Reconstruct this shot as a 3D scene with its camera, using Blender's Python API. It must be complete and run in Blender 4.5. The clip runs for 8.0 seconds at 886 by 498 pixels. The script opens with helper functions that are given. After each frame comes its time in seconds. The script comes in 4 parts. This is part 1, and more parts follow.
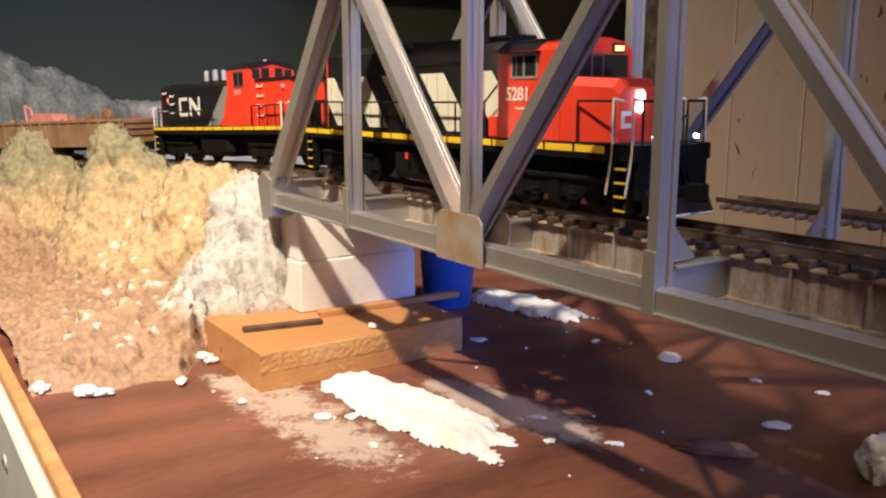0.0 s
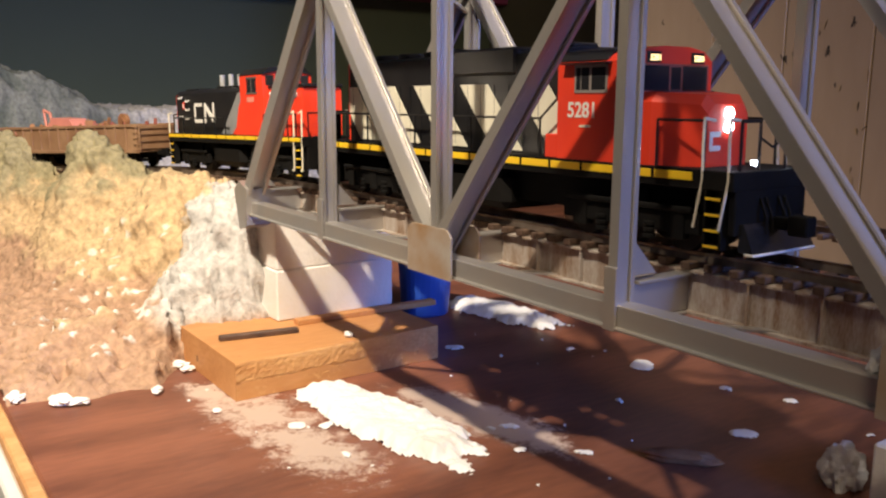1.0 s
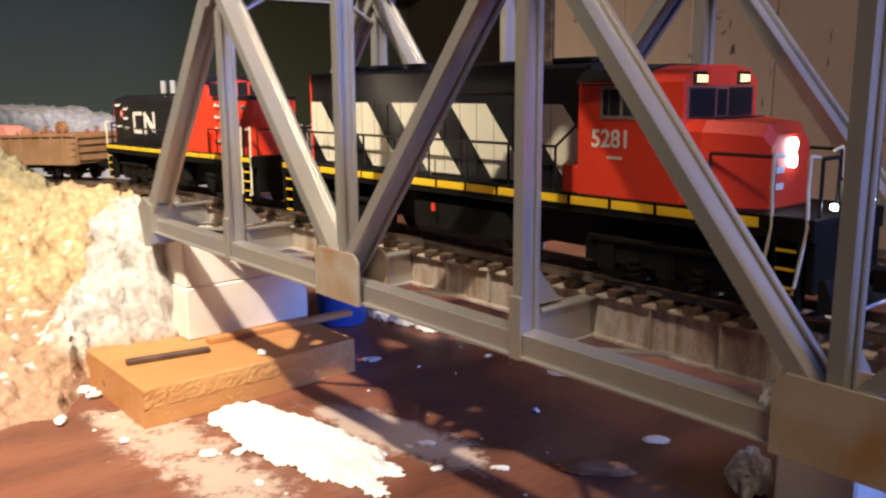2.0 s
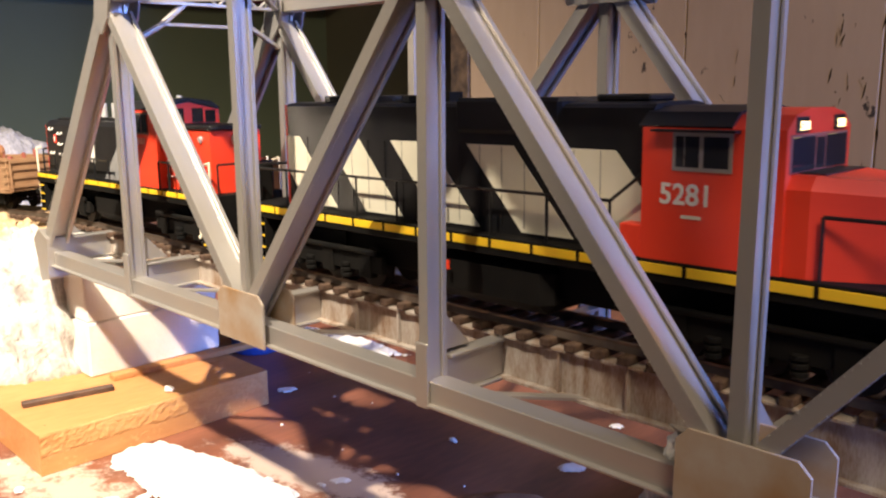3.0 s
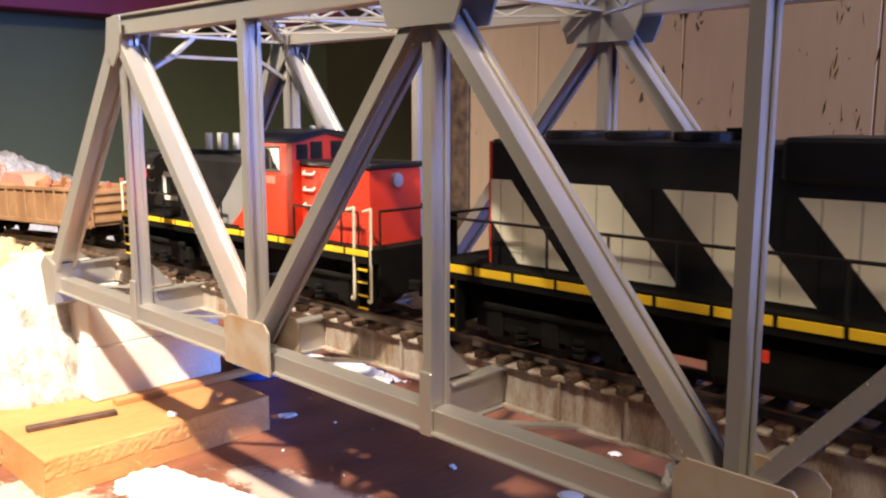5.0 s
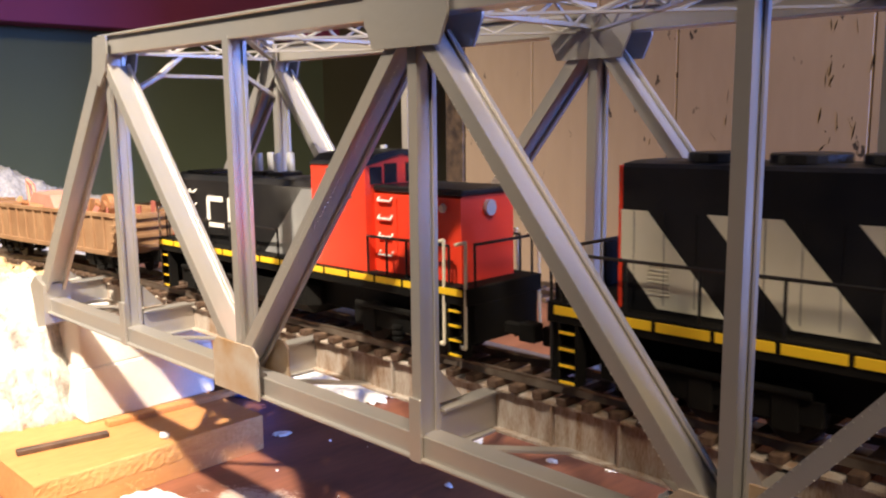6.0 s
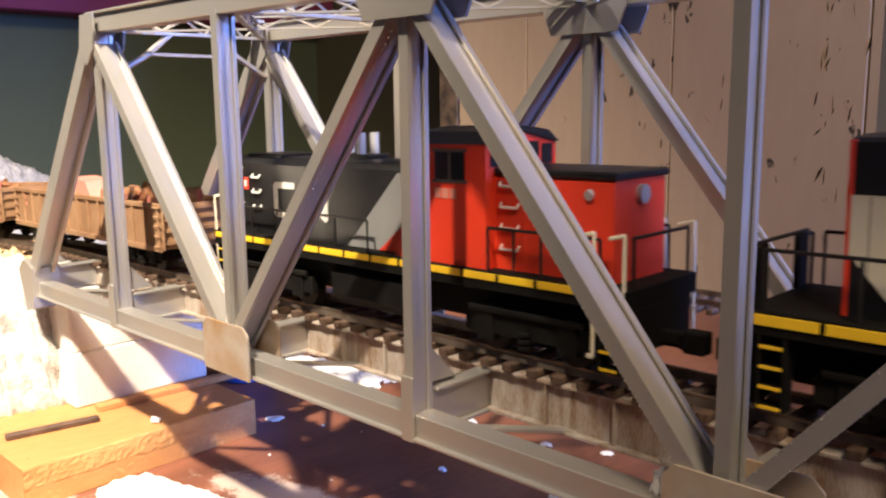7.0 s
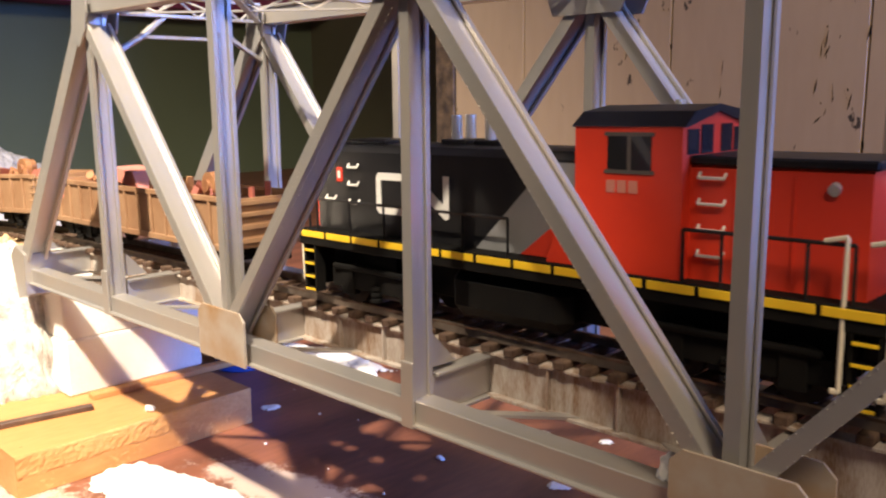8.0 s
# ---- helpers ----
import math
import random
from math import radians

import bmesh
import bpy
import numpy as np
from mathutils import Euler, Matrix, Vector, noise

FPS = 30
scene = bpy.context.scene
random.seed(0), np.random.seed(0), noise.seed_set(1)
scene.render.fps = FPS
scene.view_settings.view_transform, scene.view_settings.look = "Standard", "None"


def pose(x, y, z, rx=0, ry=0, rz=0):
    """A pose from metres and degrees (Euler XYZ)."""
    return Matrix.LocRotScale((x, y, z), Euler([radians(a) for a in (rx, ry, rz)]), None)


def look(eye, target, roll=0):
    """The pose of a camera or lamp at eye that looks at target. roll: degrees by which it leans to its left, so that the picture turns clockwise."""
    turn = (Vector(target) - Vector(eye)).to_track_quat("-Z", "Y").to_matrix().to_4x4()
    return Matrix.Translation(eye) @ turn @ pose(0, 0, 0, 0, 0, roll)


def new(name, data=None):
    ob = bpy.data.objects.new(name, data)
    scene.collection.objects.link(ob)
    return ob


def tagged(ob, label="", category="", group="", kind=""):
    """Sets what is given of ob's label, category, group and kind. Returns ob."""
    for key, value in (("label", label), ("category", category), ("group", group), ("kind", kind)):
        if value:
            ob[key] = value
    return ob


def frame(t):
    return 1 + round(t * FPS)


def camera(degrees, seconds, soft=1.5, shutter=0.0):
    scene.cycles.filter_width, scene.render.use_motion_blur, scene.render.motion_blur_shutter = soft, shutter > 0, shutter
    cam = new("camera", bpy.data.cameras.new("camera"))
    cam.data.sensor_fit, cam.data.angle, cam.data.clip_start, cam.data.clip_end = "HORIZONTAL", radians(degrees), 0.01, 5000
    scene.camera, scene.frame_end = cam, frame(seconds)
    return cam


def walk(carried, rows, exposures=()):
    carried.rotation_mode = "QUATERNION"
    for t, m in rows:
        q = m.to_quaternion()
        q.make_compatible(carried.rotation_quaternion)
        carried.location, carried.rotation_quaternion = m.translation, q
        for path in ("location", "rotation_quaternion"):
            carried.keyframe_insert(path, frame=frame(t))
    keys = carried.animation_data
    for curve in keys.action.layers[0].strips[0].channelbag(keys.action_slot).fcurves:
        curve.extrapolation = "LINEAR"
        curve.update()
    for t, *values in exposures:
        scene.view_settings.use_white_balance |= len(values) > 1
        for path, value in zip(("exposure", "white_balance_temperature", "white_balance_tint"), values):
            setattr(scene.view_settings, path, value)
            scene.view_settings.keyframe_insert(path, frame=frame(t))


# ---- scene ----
cam = camera(54.79, 8.0, soft=2.2, shutter=0.4)
ROWS = [
    (0.0, (0.4177, -0.1714, 0.1363), (-1.213, 0.926, -0.233), 0.16),
    (0.5, (0.4233, -0.1754, 0.1388), (-1.196, 0.939, -0.232), 0.27),
    (1.0, (0.4237, -0.1685, 0.141), (-1.19, 0.955, -0.225), 0.37),
    (1.5, (0.4257, -0.1626, 0.1455), (-1.156, 1.001, -0.231), -0.09),
    (2.0, (0.4227, -0.1594, 0.1523), (-1.083, 1.096, -0.242), -0.32),
    (2.2, (0.42, -0.1536, 0.1557), (-1.052, 1.139, -0.247), -0.42),
    (3.3, (0.4215, -0.1496, 0.1628), (-0.961, 1.248, -0.206), -0.2),
    (3.5, (0.427, -0.1548, 0.1637), (-0.968, 1.234, -0.188), -0.32),
    (4.0, (0.4265, -0.1581, 0.1615), (-0.973, 1.225, -0.197), 0.07),
    (4.5, (0.4248, -0.1565, 0.1623), (-0.969, 1.236, -0.18), 0.22),
    (6.0, (0.4226, -0.1499, 0.1685), (-0.972, 1.25, -0.143), -0.59),
    (6.5, (0.4244, -0.1458, 0.1665), (-0.956, 1.265, -0.157), -0.6),
    (7.0, (0.4208, -0.1471, 0.1642), (-0.963, 1.258, -0.17), -0.63),
    (7.5, (0.4158, -0.1496, 0.1622), (-0.97, 1.249, -0.186), -0.48),
    (8.0, (0.4169, -0.1454, 0.1612), (-0.956, 1.266, -0.192), -0.5),
]
EXPOSURES = [(0.0, -0.12), (1.5, 0.0), (2.2, 0.25), (3.4, 0.80), (8.0, 0.86)]
walk(cam, [(t, look(eye, target, roll)) for t, eye, target, roll in ROWS], EXPOSURES)

# ---- light ----
world = bpy.data.worlds.new("room_air")
scene.world = world
world.use_nodes = True
world.node_tree.nodes["Background"].inputs[0].default_value = (0.9, 0.75, 0.62, 1)
world.node_tree.nodes["Background"].inputs[1].default_value = 0.035


def lamp(name, kind, eye, target, energy, colour, size=0.03, cone=60):
    data = bpy.data.lights.new(name, kind)
    data.energy, data.color = energy, colour
    if kind == "SPOT":
        data.spot_size, data.spot_blend, data.shadow_soft_size = radians(cone), 1.0, size
    else:
        data.shape, data.size = "SQUARE", size
    ob = new(name, data)
    ob.matrix_world = look(eye, target)
    return ob


lamp("clamp_lamp", "SPOT", (0.36, -0.40, 0.80), (-0.22, -0.05, 0.05), 83, (1.0, 0.86, 0.68), 0.018, 70)
lamp("window_light", "AREA", (1.40, 0.30, 0.50), (0.25, 0.05, 0.13), 17.0, (0.17, 0.32, 1.0), 0.40)
# unseen fill added to brighten the boards and truss on the right
lamp("ceiling_lamp", "AREA", (0.95, -0.42, 1.05), (0.50, 0.42, 0.18), 9.0, (1.0, 0.80, 0.58), 0.30)

# ---- materials ----


def material(name, colour, rough=0.5, metal=0.0, colour2=None, scale=60.0, bump=0.0, bump_scale=400.0, fine=0.0, spec=0.5, glow=None):
    m = bpy.data.materials.new(name)
    m.use_nodes = True
    n, l = m.node_tree.nodes, m.node_tree.links
    b = n["Principled BSDF"]
    b.inputs["Roughness"].default_value, b.inputs["Metallic"].default_value = rough, metal
    b.inputs["Specular IOR Level"].default_value = spec
    b.inputs["Base Color"].default_value = (*colour, 1)
    if glow:
        b.inputs["Emission Color"].default_value, b.inputs["Emission Strength"].default_value = (*glow[0], 1), glow[1]
    pos = n.new("ShaderNodeTexCoord")
    if colour2:
        a = n.new("ShaderNodeTexNoise")
        a.inputs["Scale"].default_value, a.inputs["Detail"].default_value = scale, 6
        ramp = n.new("ShaderNodeValToRGB")
        ramp.color_ramp.elements[0].position, ramp.color_ramp.elements[1].position = 0.35, 0.7
        ramp.color_ramp.elements[0].color, ramp.color_ramp.elements[1].color = (*colour, 1), (*colour2, 1)
        l.new(pos.outputs["Object"], a.inputs["Vector"])
        l.new(a.outputs["Fac"], ramp.inputs["Fac"])
        l.new(ramp.outputs["Color"], b.inputs["Base Color"])
        rr = n.new("ShaderNodeMapRange")
        rr.inputs["To Min"].default_value, rr.inputs["To Max"].default_value = max(0.05, rough - 0.12), min(1, rough + 0.12)
        l.new(a.outputs["Fac"], rr.inputs["Value"])
        l.new(rr.outputs["Result"], b.inputs["Roughness"])
    if bump:
        c = n.new("ShaderNodeTexNoise")
        c.inputs["Scale"].default_value, c.inputs["Detail"].default_value = bump_scale, 5
        d = n.new("ShaderNodeBump")
        d.inputs["Strength"].default_value, d.inputs["Distance"].default_value = bump, 0.001
        l.new(pos.outputs["Object"], c.inputs["Vector"])
        l.new(c.outputs["Fac"], d.inputs["Height"])
        l.new(d.outputs["Normal"], b.inputs["Normal"])
    return m


def wood(name, dark, light, axis="X", scale=9.0, rough=0.5, rings=0.0, heart=None):
    """Stretched grain along one axis with broad figure."""
    m = bpy.data.materials.new(name)
    m.use_nodes = True
    n, l = m.node_tree.nodes, m.node_tree.links
    b = n["Principled BSDF"]
    pos, mp = n.new("ShaderNodeTexCoord"), n.new("ShaderNodeMapping")
    mp.inputs["Scale"].default_value = {"X": (0.22, 1, 1), "Y": (1, 0.22, 1), "Z": (1, 1, 0.22)}[axis]
    l.new(pos.outputs["Object"], mp.inputs["Vector"])
    big, fine = n.new("ShaderNodeTexNoise"), n.new("ShaderNodeTexNoise")
    big.inputs["Scale"].default_value, big.inputs["Detail"].default_value, big.inputs["Distortion"].default_value = scale, 3, 1.2
    fine.inputs["Scale"].default_value, fine.inputs["Detail"].default_value = scale * 22, 6
    wave = n.new("ShaderNodeTexWave")
    wave.wave_type = "RINGS"
    wave.inputs["Scale"].default_value, wave.inputs["Distortion"].default_value, wave.inputs["Detail"].default_value = scale * 2.2, 9.0, 3.0
    wave.inputs["Detail Scale"].default_value = 0.8
    if heart:
        # flat-sawn figure: drawn-out rings round one heart in the board
        wave.rings_direction = "Z"
        wave.inputs["Scale"].default_value, wave.inputs["Distortion"].default_value = scale * 0.55, 7.0
        mp.inputs["Location"].default_value = (-heart[0], -0.22 * heart[1], 0)
    for t in (big, fine, wave):
        l.new(mp.outputs["Vector"], t.inputs["Vector"])
    mix = n.new("ShaderNodeMath")
    mix.operation = "MULTIPLY_ADD"
    mix.inputs[1].default_value = 0.35
    l.new(fine.outputs["Fac"], mix.inputs[0])
    mix2 = n.new("ShaderNodeMath")
    mix2.operation = "MULTIPLY_ADD"
    mix2.inputs[1].default_value = rings
    l.new(wave.outputs["Fac"], mix2.inputs[0])
    half = n.new("ShaderNodeMath")
    half.operation = "MULTIPLY"
    half.inputs[1].default_value = 0.65 - rings * 0.6
    l.new(big.outputs["Fac"], half.inputs[0])
    l.new(half.outputs[0], mix2.inputs[2])
    l.new(mix2.outputs[0], mix.inputs[2])
    ramp = n.new("ShaderNodeValToRGB")
    ramp.color_ramp.elements[0].position, ramp.color_ramp.elements[1].position = 0.32, 0.68
    ramp.color_ramp.elements[0].color, ramp.color_ramp.elements[1].color = (*dark, 1), (*light, 1)
    l.new(mix.outputs[0], ramp.inputs["Fac"])
    l.new(ramp.outputs["Color"], b.inputs["Base Color"])
    b.inputs["Roughness"].default_value = rough
    d = n.new("ShaderNodeBump")
    d.inputs["Strength"].default_value, d.inputs["Distance"].default_value = 0.25, 0.0008
    l.new(mix.outputs[0], d.inputs["Height"])
    l.new(d.outputs["Normal"], b.inputs["Normal"])
    return m


def painted_ground(name, rough=0.9):
    """Reads the region colours of the scenery and breaks them up with grain."""
    m = bpy.data.materials.new(name)
    m.use_nodes = True
    n, l = m.node_tree.nodes, m.node_tree.links
    b = n["Principled BSDF"]
    b.inputs["Roughness"].default_value = rough
    b.inputs["Specular IOR Level"].default_value = 0.15
    a = n.new("ShaderNodeAttribute")
    a.attribute_name = "tone"
    pos, g, g2 = n.new("ShaderNodeTexCoord"), n.new("ShaderNodeTexNoise"), n.new("ShaderNodeTexNoise")
    g.inputs["Scale"].default_value, g.inputs["Detail"].default_value = 260, 8
    g2.inputs["Scale"].default_value, g2.inputs["Detail"].default_value = 900, 4
    l.new(pos.outputs["Object"], g.inputs["Vector"])
    l.new(pos.outputs["Object"], g2.inputs["Vector"])
    r = n.new("ShaderNodeMapRange")
    r.inputs["From Min"].default_value, r.inputs["From Max"].default_value = 0.3, 0.7
    r.inputs["To Min"].default_value, r.inputs["To Max"].default_value = 0.72, 1.22
    l.new(g.outputs["Fac"], r.inputs["Value"])
    mul = n.new("ShaderNodeVectorMath")
    mul.operation = "SCALE"
    l.new(a.outputs["Color"], mul.inputs[0])
    l.new(r.outputs["Result"], mul.inputs["Scale"])
    l.new(mul.outputs[0], b.inputs["Base Color"])
    add = n.new("ShaderNodeMath")
    l.new(g.outputs["Fac"], add.inputs[0])
    l.new(g2.outputs["Fac"], add.inputs[1])
    d = n.new("ShaderNodeBump")
    d.inputs["Strength"].default_value, d.inputs["Distance"].default_value = 0.6, 0.0016
    l.new(add.outputs[0], d.inputs["Height"])
    l.new(d.outputs["Normal"], b.inputs["Normal"])
    return m


SILVER = material("silver_paint", (0.44, 0.43, 0.42), 0.34, 0.62, (0.50, 0.455, 0.40), 22, 0.12, 300)
STREAKED = wood("rust_streaked_silver", (0.19, 0.105, 0.05), (0.50, 0.47, 0.43), "Z", 120, 0.55, 0.0)
RUSTY = material("rust_washed_silver", (0.40, 0.37, 0.33), 0.55, 0.1, (0.30, 0.17, 0.07), 55, 0.1, 300)
BROWN_BOARD = wood("brown_stained_board", (0.100, 0.038, 0.026), (0.255, 0.098, 0.058), "Y", 15, 0.42, 0.16, (0.150, -0.095))


def dust(m, patches, colour):
    """Dried plaster dust smeared over a board, in loose patches (x, y, rx, ry in metres)."""
    n, l = m.node_tree.nodes, m.node_tree.links
    b = n["Principled BSDF"]
    old = b.inputs["Base Color"].links[0].from_socket
    pos = n.new("ShaderNodeTexCoord")
    total = None
    for x, y, rx, ry, k in patches:
        mp = n.new("ShaderNodeMapping")
        mp.vector_type = "TEXTURE"
        mp.inputs["Location"].default_value, mp.inputs["Scale"].default_value = (x, y, 0), (rx, ry, 1)
        mp.inputs["Rotation"].default_value = (0, 0, radians(10))
        g = n.new("ShaderNodeTexGradient")
        g.gradient_type = "SPHERICAL"
        l.new(pos.outputs["Object"], mp.inputs["Vector"])
        l.new(mp.outputs["Vector"], g.inputs["Vector"])
        w = n.new("ShaderNodeMath")
        w.operation = "MULTIPLY"
        w.inputs[1].default_value = k
        l.new(g.outputs["Fac"], w.inputs[0])
        if total:
            mx = n.new("ShaderNodeMath")
            mx.operation = "MAXIMUM"
            l.new(total, mx.inputs[0])
            l.new(w.outputs[0], mx.inputs[1])
            total = mx.outputs[0]
        else:
            total = w.outputs[0]
    a = n.new("ShaderNodeTexNoise")
    a.inputs["Scale"].default_value, a.inputs["Detail"].default_value, a.inputs["Roughness"].default_value = 85, 10, 0.86
    l.new(pos.outputs["Object"], a.inputs["Vector"])
    add = n.new("ShaderNodeMath")
    l.new(a.outputs["Fac"], add.inputs[0])
    l.new(total, add.inputs[1])
    r = n.new("ShaderNodeMapRange")
    r.inputs["From Min"].default_value, r.inputs["From Max"].default_value, r.inputs["To Max"].default_value = 0.80, 0.90, 0.90
    l.new(add.outputs[0], r.inputs["Value"])
    mix = n.new("ShaderNodeMix")
    mix.data_type = "RGBA"
    mix.inputs["B"].default_value = (*colour, 1)
    l.new(r.outputs["Result"], mix.inputs["Factor"])
    l.new(old, mix.inputs["A"])
    l.new(mix.outputs["Result"], b.inputs["Base Color"])


dust(BROWN_BOARD, ((0.085, -0.030, 0.085, 0.050, 0.50), (0.130, -0.028, 0.10, 0.044, 0.50), (0.140, 0.048, 0.10, 0.030, 0.66), (0.05, -0.04, 0.06, 0.03, 0.5), (0.20, 0.15, 0.25, 0.08, 0.22)), (0.56, 0.44, 0.37))
PINE = wood("raw_pine", (0.42, 0.18, 0.06), (0.56, 0.28, 0.105), "Y", 22, 0.65, 0.03)
PINE_EDGE = wood("sawn_pine_edge", (0.46, 0.21, 0.07), (0.66, 0.38, 0.16), "Y", 60, 0.8, 0.02)
DARK_BAR = material("weathered_brown_strip", (0.05, 0.03, 0.025), 0.55, 0.2, (0.12, 0.07, 0.05), 120, 0.2, 700)
WHITE_PANEL = material("white_painted_fascia", (0.72, 0.71, 0.68), 0.5, 0, (0.62, 0.60, 0.56), 20, 0.05, 200)
PLASTER = material("white_plaster", (0.82, 0.81, 0.80), 0.9, 0, (0.70, 0.68, 0.65), 40, 0.5, 500)
FOAM = material("white_foam_block", (0.78, 0.75, 0.71), 0.85, 0, (0.66, 0.61, 0.55), 30, 0.35, 500)
GREEN_WALL = material("dark_green_wall_paint", (0.108, 0.135, 0.080), 0.75, 0, (0.122, 0.150, 0.092), 6, 0.05, 120)
# green wall past the corner: its different light is put into an olive tone
GREEN_WALL_TURNED = material("green_wall_toned_for_light", (0.11, 0.105, 0.062), 0.75, 0, (0.125, 0.12, 0.07), 6, 0.05, 120)
BEIGE_BOARD = wood("beige_painted_boards", (0.30, 0.220, 0.147), (0.37, 0.280, 0.195), "Z", 5, 0.7, 0.0)


def flecks(m, colour, threshold, scale):
    """Chipped paint: scattered dark flecks, some drawn out downwards."""
    n, l = m.node_tree.nodes, m.node_tree.links
    b = n["Principled BSDF"]
    old = b.inputs["Base Color"].links[0].from_socket
    pos, mp = n.new("ShaderNodeTexCoord"), n.new("ShaderNodeMapping")
    mp.inputs["Scale"].default_value = (1, 1, 0.45)
    l.new(pos.outputs["Object"], mp.inputs["Vector"])
    a, c = n.new("ShaderNodeTexNoise"), n.new("ShaderNodeTexNoise")
    a.inputs["Scale"].default_value, a.inputs["Detail"].default_value, a.inputs["Roughness"].default_value = scale, 5, 0.6
    c.inputs["Scale"].default_value, c.inputs["Detail"].default_value = 9, 2
    l.new(mp.outputs["Vector"], a.inputs["Vector"])
    l.new(pos.outputs["Object"], c.inputs["Vector"])
    k = n.new("ShaderNodeMath")
    k.operation = "MULTIPLY_ADD"
    k.inputs[1].default_value = 0.28
    l.new(c.outputs["Fac"], k.inputs[0])
    l.new(a.outputs["Fac"], k.inputs[2])
    r = n.new("ShaderNodeMapRange")
    r.inputs["From Min"].default_value, r.inputs["From Max"].default_value = threshold, threshold + 0.025
    l.new(k.outputs[0], r.inputs["Value"])
    mix = n.new("ShaderNodeMix")
    mix.data_type = "RGBA"
    mix.inputs["B"].default_value = (*colour, 1)
    l.new(r.outputs["Result"], mix.inputs["Factor"])
    l.new(old, mix.inputs["A"])
    l.new(mix.outputs["Result"], b.inputs["Base Color"])


flecks(BEIGE_BOARD, (0.03, 0.022, 0.016), 0.795, 70)
flecks(PINE, (0.16, 0.07, 0.025), 0.86, 160)
CRACK = material("dark_torn_paint", (0.015, 0.011, 0.008), 0.9, spec=0.1)
RAW_EDGE = material("dark_splintered_wood", (0.03, 0.02, 0.015), 0.8, 0, (0.12, 0.08, 0.05), 90, 0.6, 300)
PURPLE = material("purple_ceiling_paint", (0.30, 0.05, 0.12), 0.8, 0, (0.24, 0.05, 0.13), 4)
DULL = material("dull_room_paint", (0.30, 0.26, 0.22), 0.9, 0, (0.26, 0.23, 0.19), 3)
BLACK = material("loco_black", (0.008, 0.008, 0.009), 0.42, 0, (0.016, 0.015, 0.015), 90, 0.03, 400, spec=0.35)
CHASSIS = material("chassis_black", (0.004, 0.004, 0.004), 0.7, 0, (0.009, 0.008, 0.007), 120, 0.1, 500, spec=0.12)
RED = material("loco_red_orange", (0.80, 0.055, 0.020), 0.42, 0, (0.72, 0.045, 0.018), 50, 0.02, 400)
YELLOW = material("sill_yellow", (0.85, 0.56, 0.02), 0.45, 0, (0.78, 0.48, 0.02), 80)
CREAM = material("stripe_cream", (0.74, 0.70, 0.56), 0.5, 0, (0.66, 0.62, 0.48), 80)
GREY_STRIPE = material("stripe_grey", (0.25, 0.25, 0.25), 0.5, 0, (0.21, 0.21, 0.21), 80)
PLOW = material("glossy_black_plow", (0.012, 0.012, 0.014), 0.22)
WHITE = material("white_paint_mark", (0.75, 0.73, 0.68), 0.5)
WIRE_WHITE = material("white_wire", (0.70, 0.64, 0.50), 0.45)
GLASS = material("smoky_window", (0.02, 0.02, 0.022), 0.08)
FRAME_GREY = material("light_window_frame", (0.26, 0.23, 0.21), 0.5)
WHEEL = material("blackened_wheel", (0.018, 0.014, 0.012), 0.55, 0.4, (0.035, 0.026, 0.02), 120, spec=0.3)
INSIDE = material("cab_inside", (0.10, 0.085, 0.075), 0.7)
STEEL = material("silver_exhaust", (0.48, 0.48, 0.47), 0.38, 0.3)
BRIGHT = material("headlamp", (1, 1, 1), 0.3, 0, glow=((0.80, 0.88, 1.0), 25))
NUMBER_BOARD = material("lit_number_board", (1, 0.8, 0.4), 0.4, 0, glow=((1.0, 0.74, 0.32), 2.4))
GOND = material("freight_car_brown", (0.21, 0.110, 0.055), 0.65, 0, (0.31, 0.185, 0.10), 60, 0.1, 400)
DARK_RED = material("oxide_red_load_and_cab_shade", (0.20, 0.05, 0.035), 0.6, 0, (0.28, 0.09, 0.06), 60, 0.1, 400)
PINK = material("faded_pink_scrap", (0.62, 0.24, 0.18), 0.6, 0, (0.50, 0.18, 0.14), 60)
RUST = material("rusty_scrap", (0.20, 0.08, 0.035), 0.7, 0.2, (0.36, 0.18, 0.08), 90, 0.3, 500)
TIE = material("brown_tie", (0.050, 0.026, 0.016), 0.8, 0, (0.16, 0.10, 0.065), 200, 0.3, 900)
RAIL = material("rail_metal", (0.12, 0.085, 0.065), 0.4, 0.7, (0.25, 0.20, 0.16), 120)
BLUE_TAPE = material("blue_plastic", (0.03, 0.10, 0.45), 0.5, 0, (0.02, 0.08, 0.36), 30)
GROUND = painted_ground("plaster_scenery")
RED_WASH = material("dark_red_track_base", (0.045, 0.012, 0.010), 0.8, 0, (0.07, 0.022, 0.018), 80, 0.2, 500, spec=0.2)

# ---- mesh helpers (millimetres in, metres out) ----


def box(bm, x0, y0, z0, x1, y1, z1, m=None):
    r = bmesh.ops.create_cube(bm, size=1)
    mm = Matrix.Translation(((x0 + x1) / 2, (y0 + y1) / 2, (z0 + z1) / 2)) @ Matrix.Diagonal((abs(x1 - x0), abs(y1 - y0), abs(z1 - z0), 1))
    bmesh.ops.transform(bm, matrix=(m @ mm) if m else mm, verts=r["verts"])
    return r["verts"]


def rod(bm, a, b, r, n=8):
    a, b = Vector(a), Vector(b)
    q = bmesh.ops.create_cone(bm, cap_ends=True, segments=n, radius1=r, radius2=r, depth=(b - a).length)
    bmesh.ops.transform(bm, matrix=Matrix.Translation((a + b) / 2) @ (b - a).to_track_quat("Z", "Y").to_matrix().to_4x4(), verts=q["verts"])


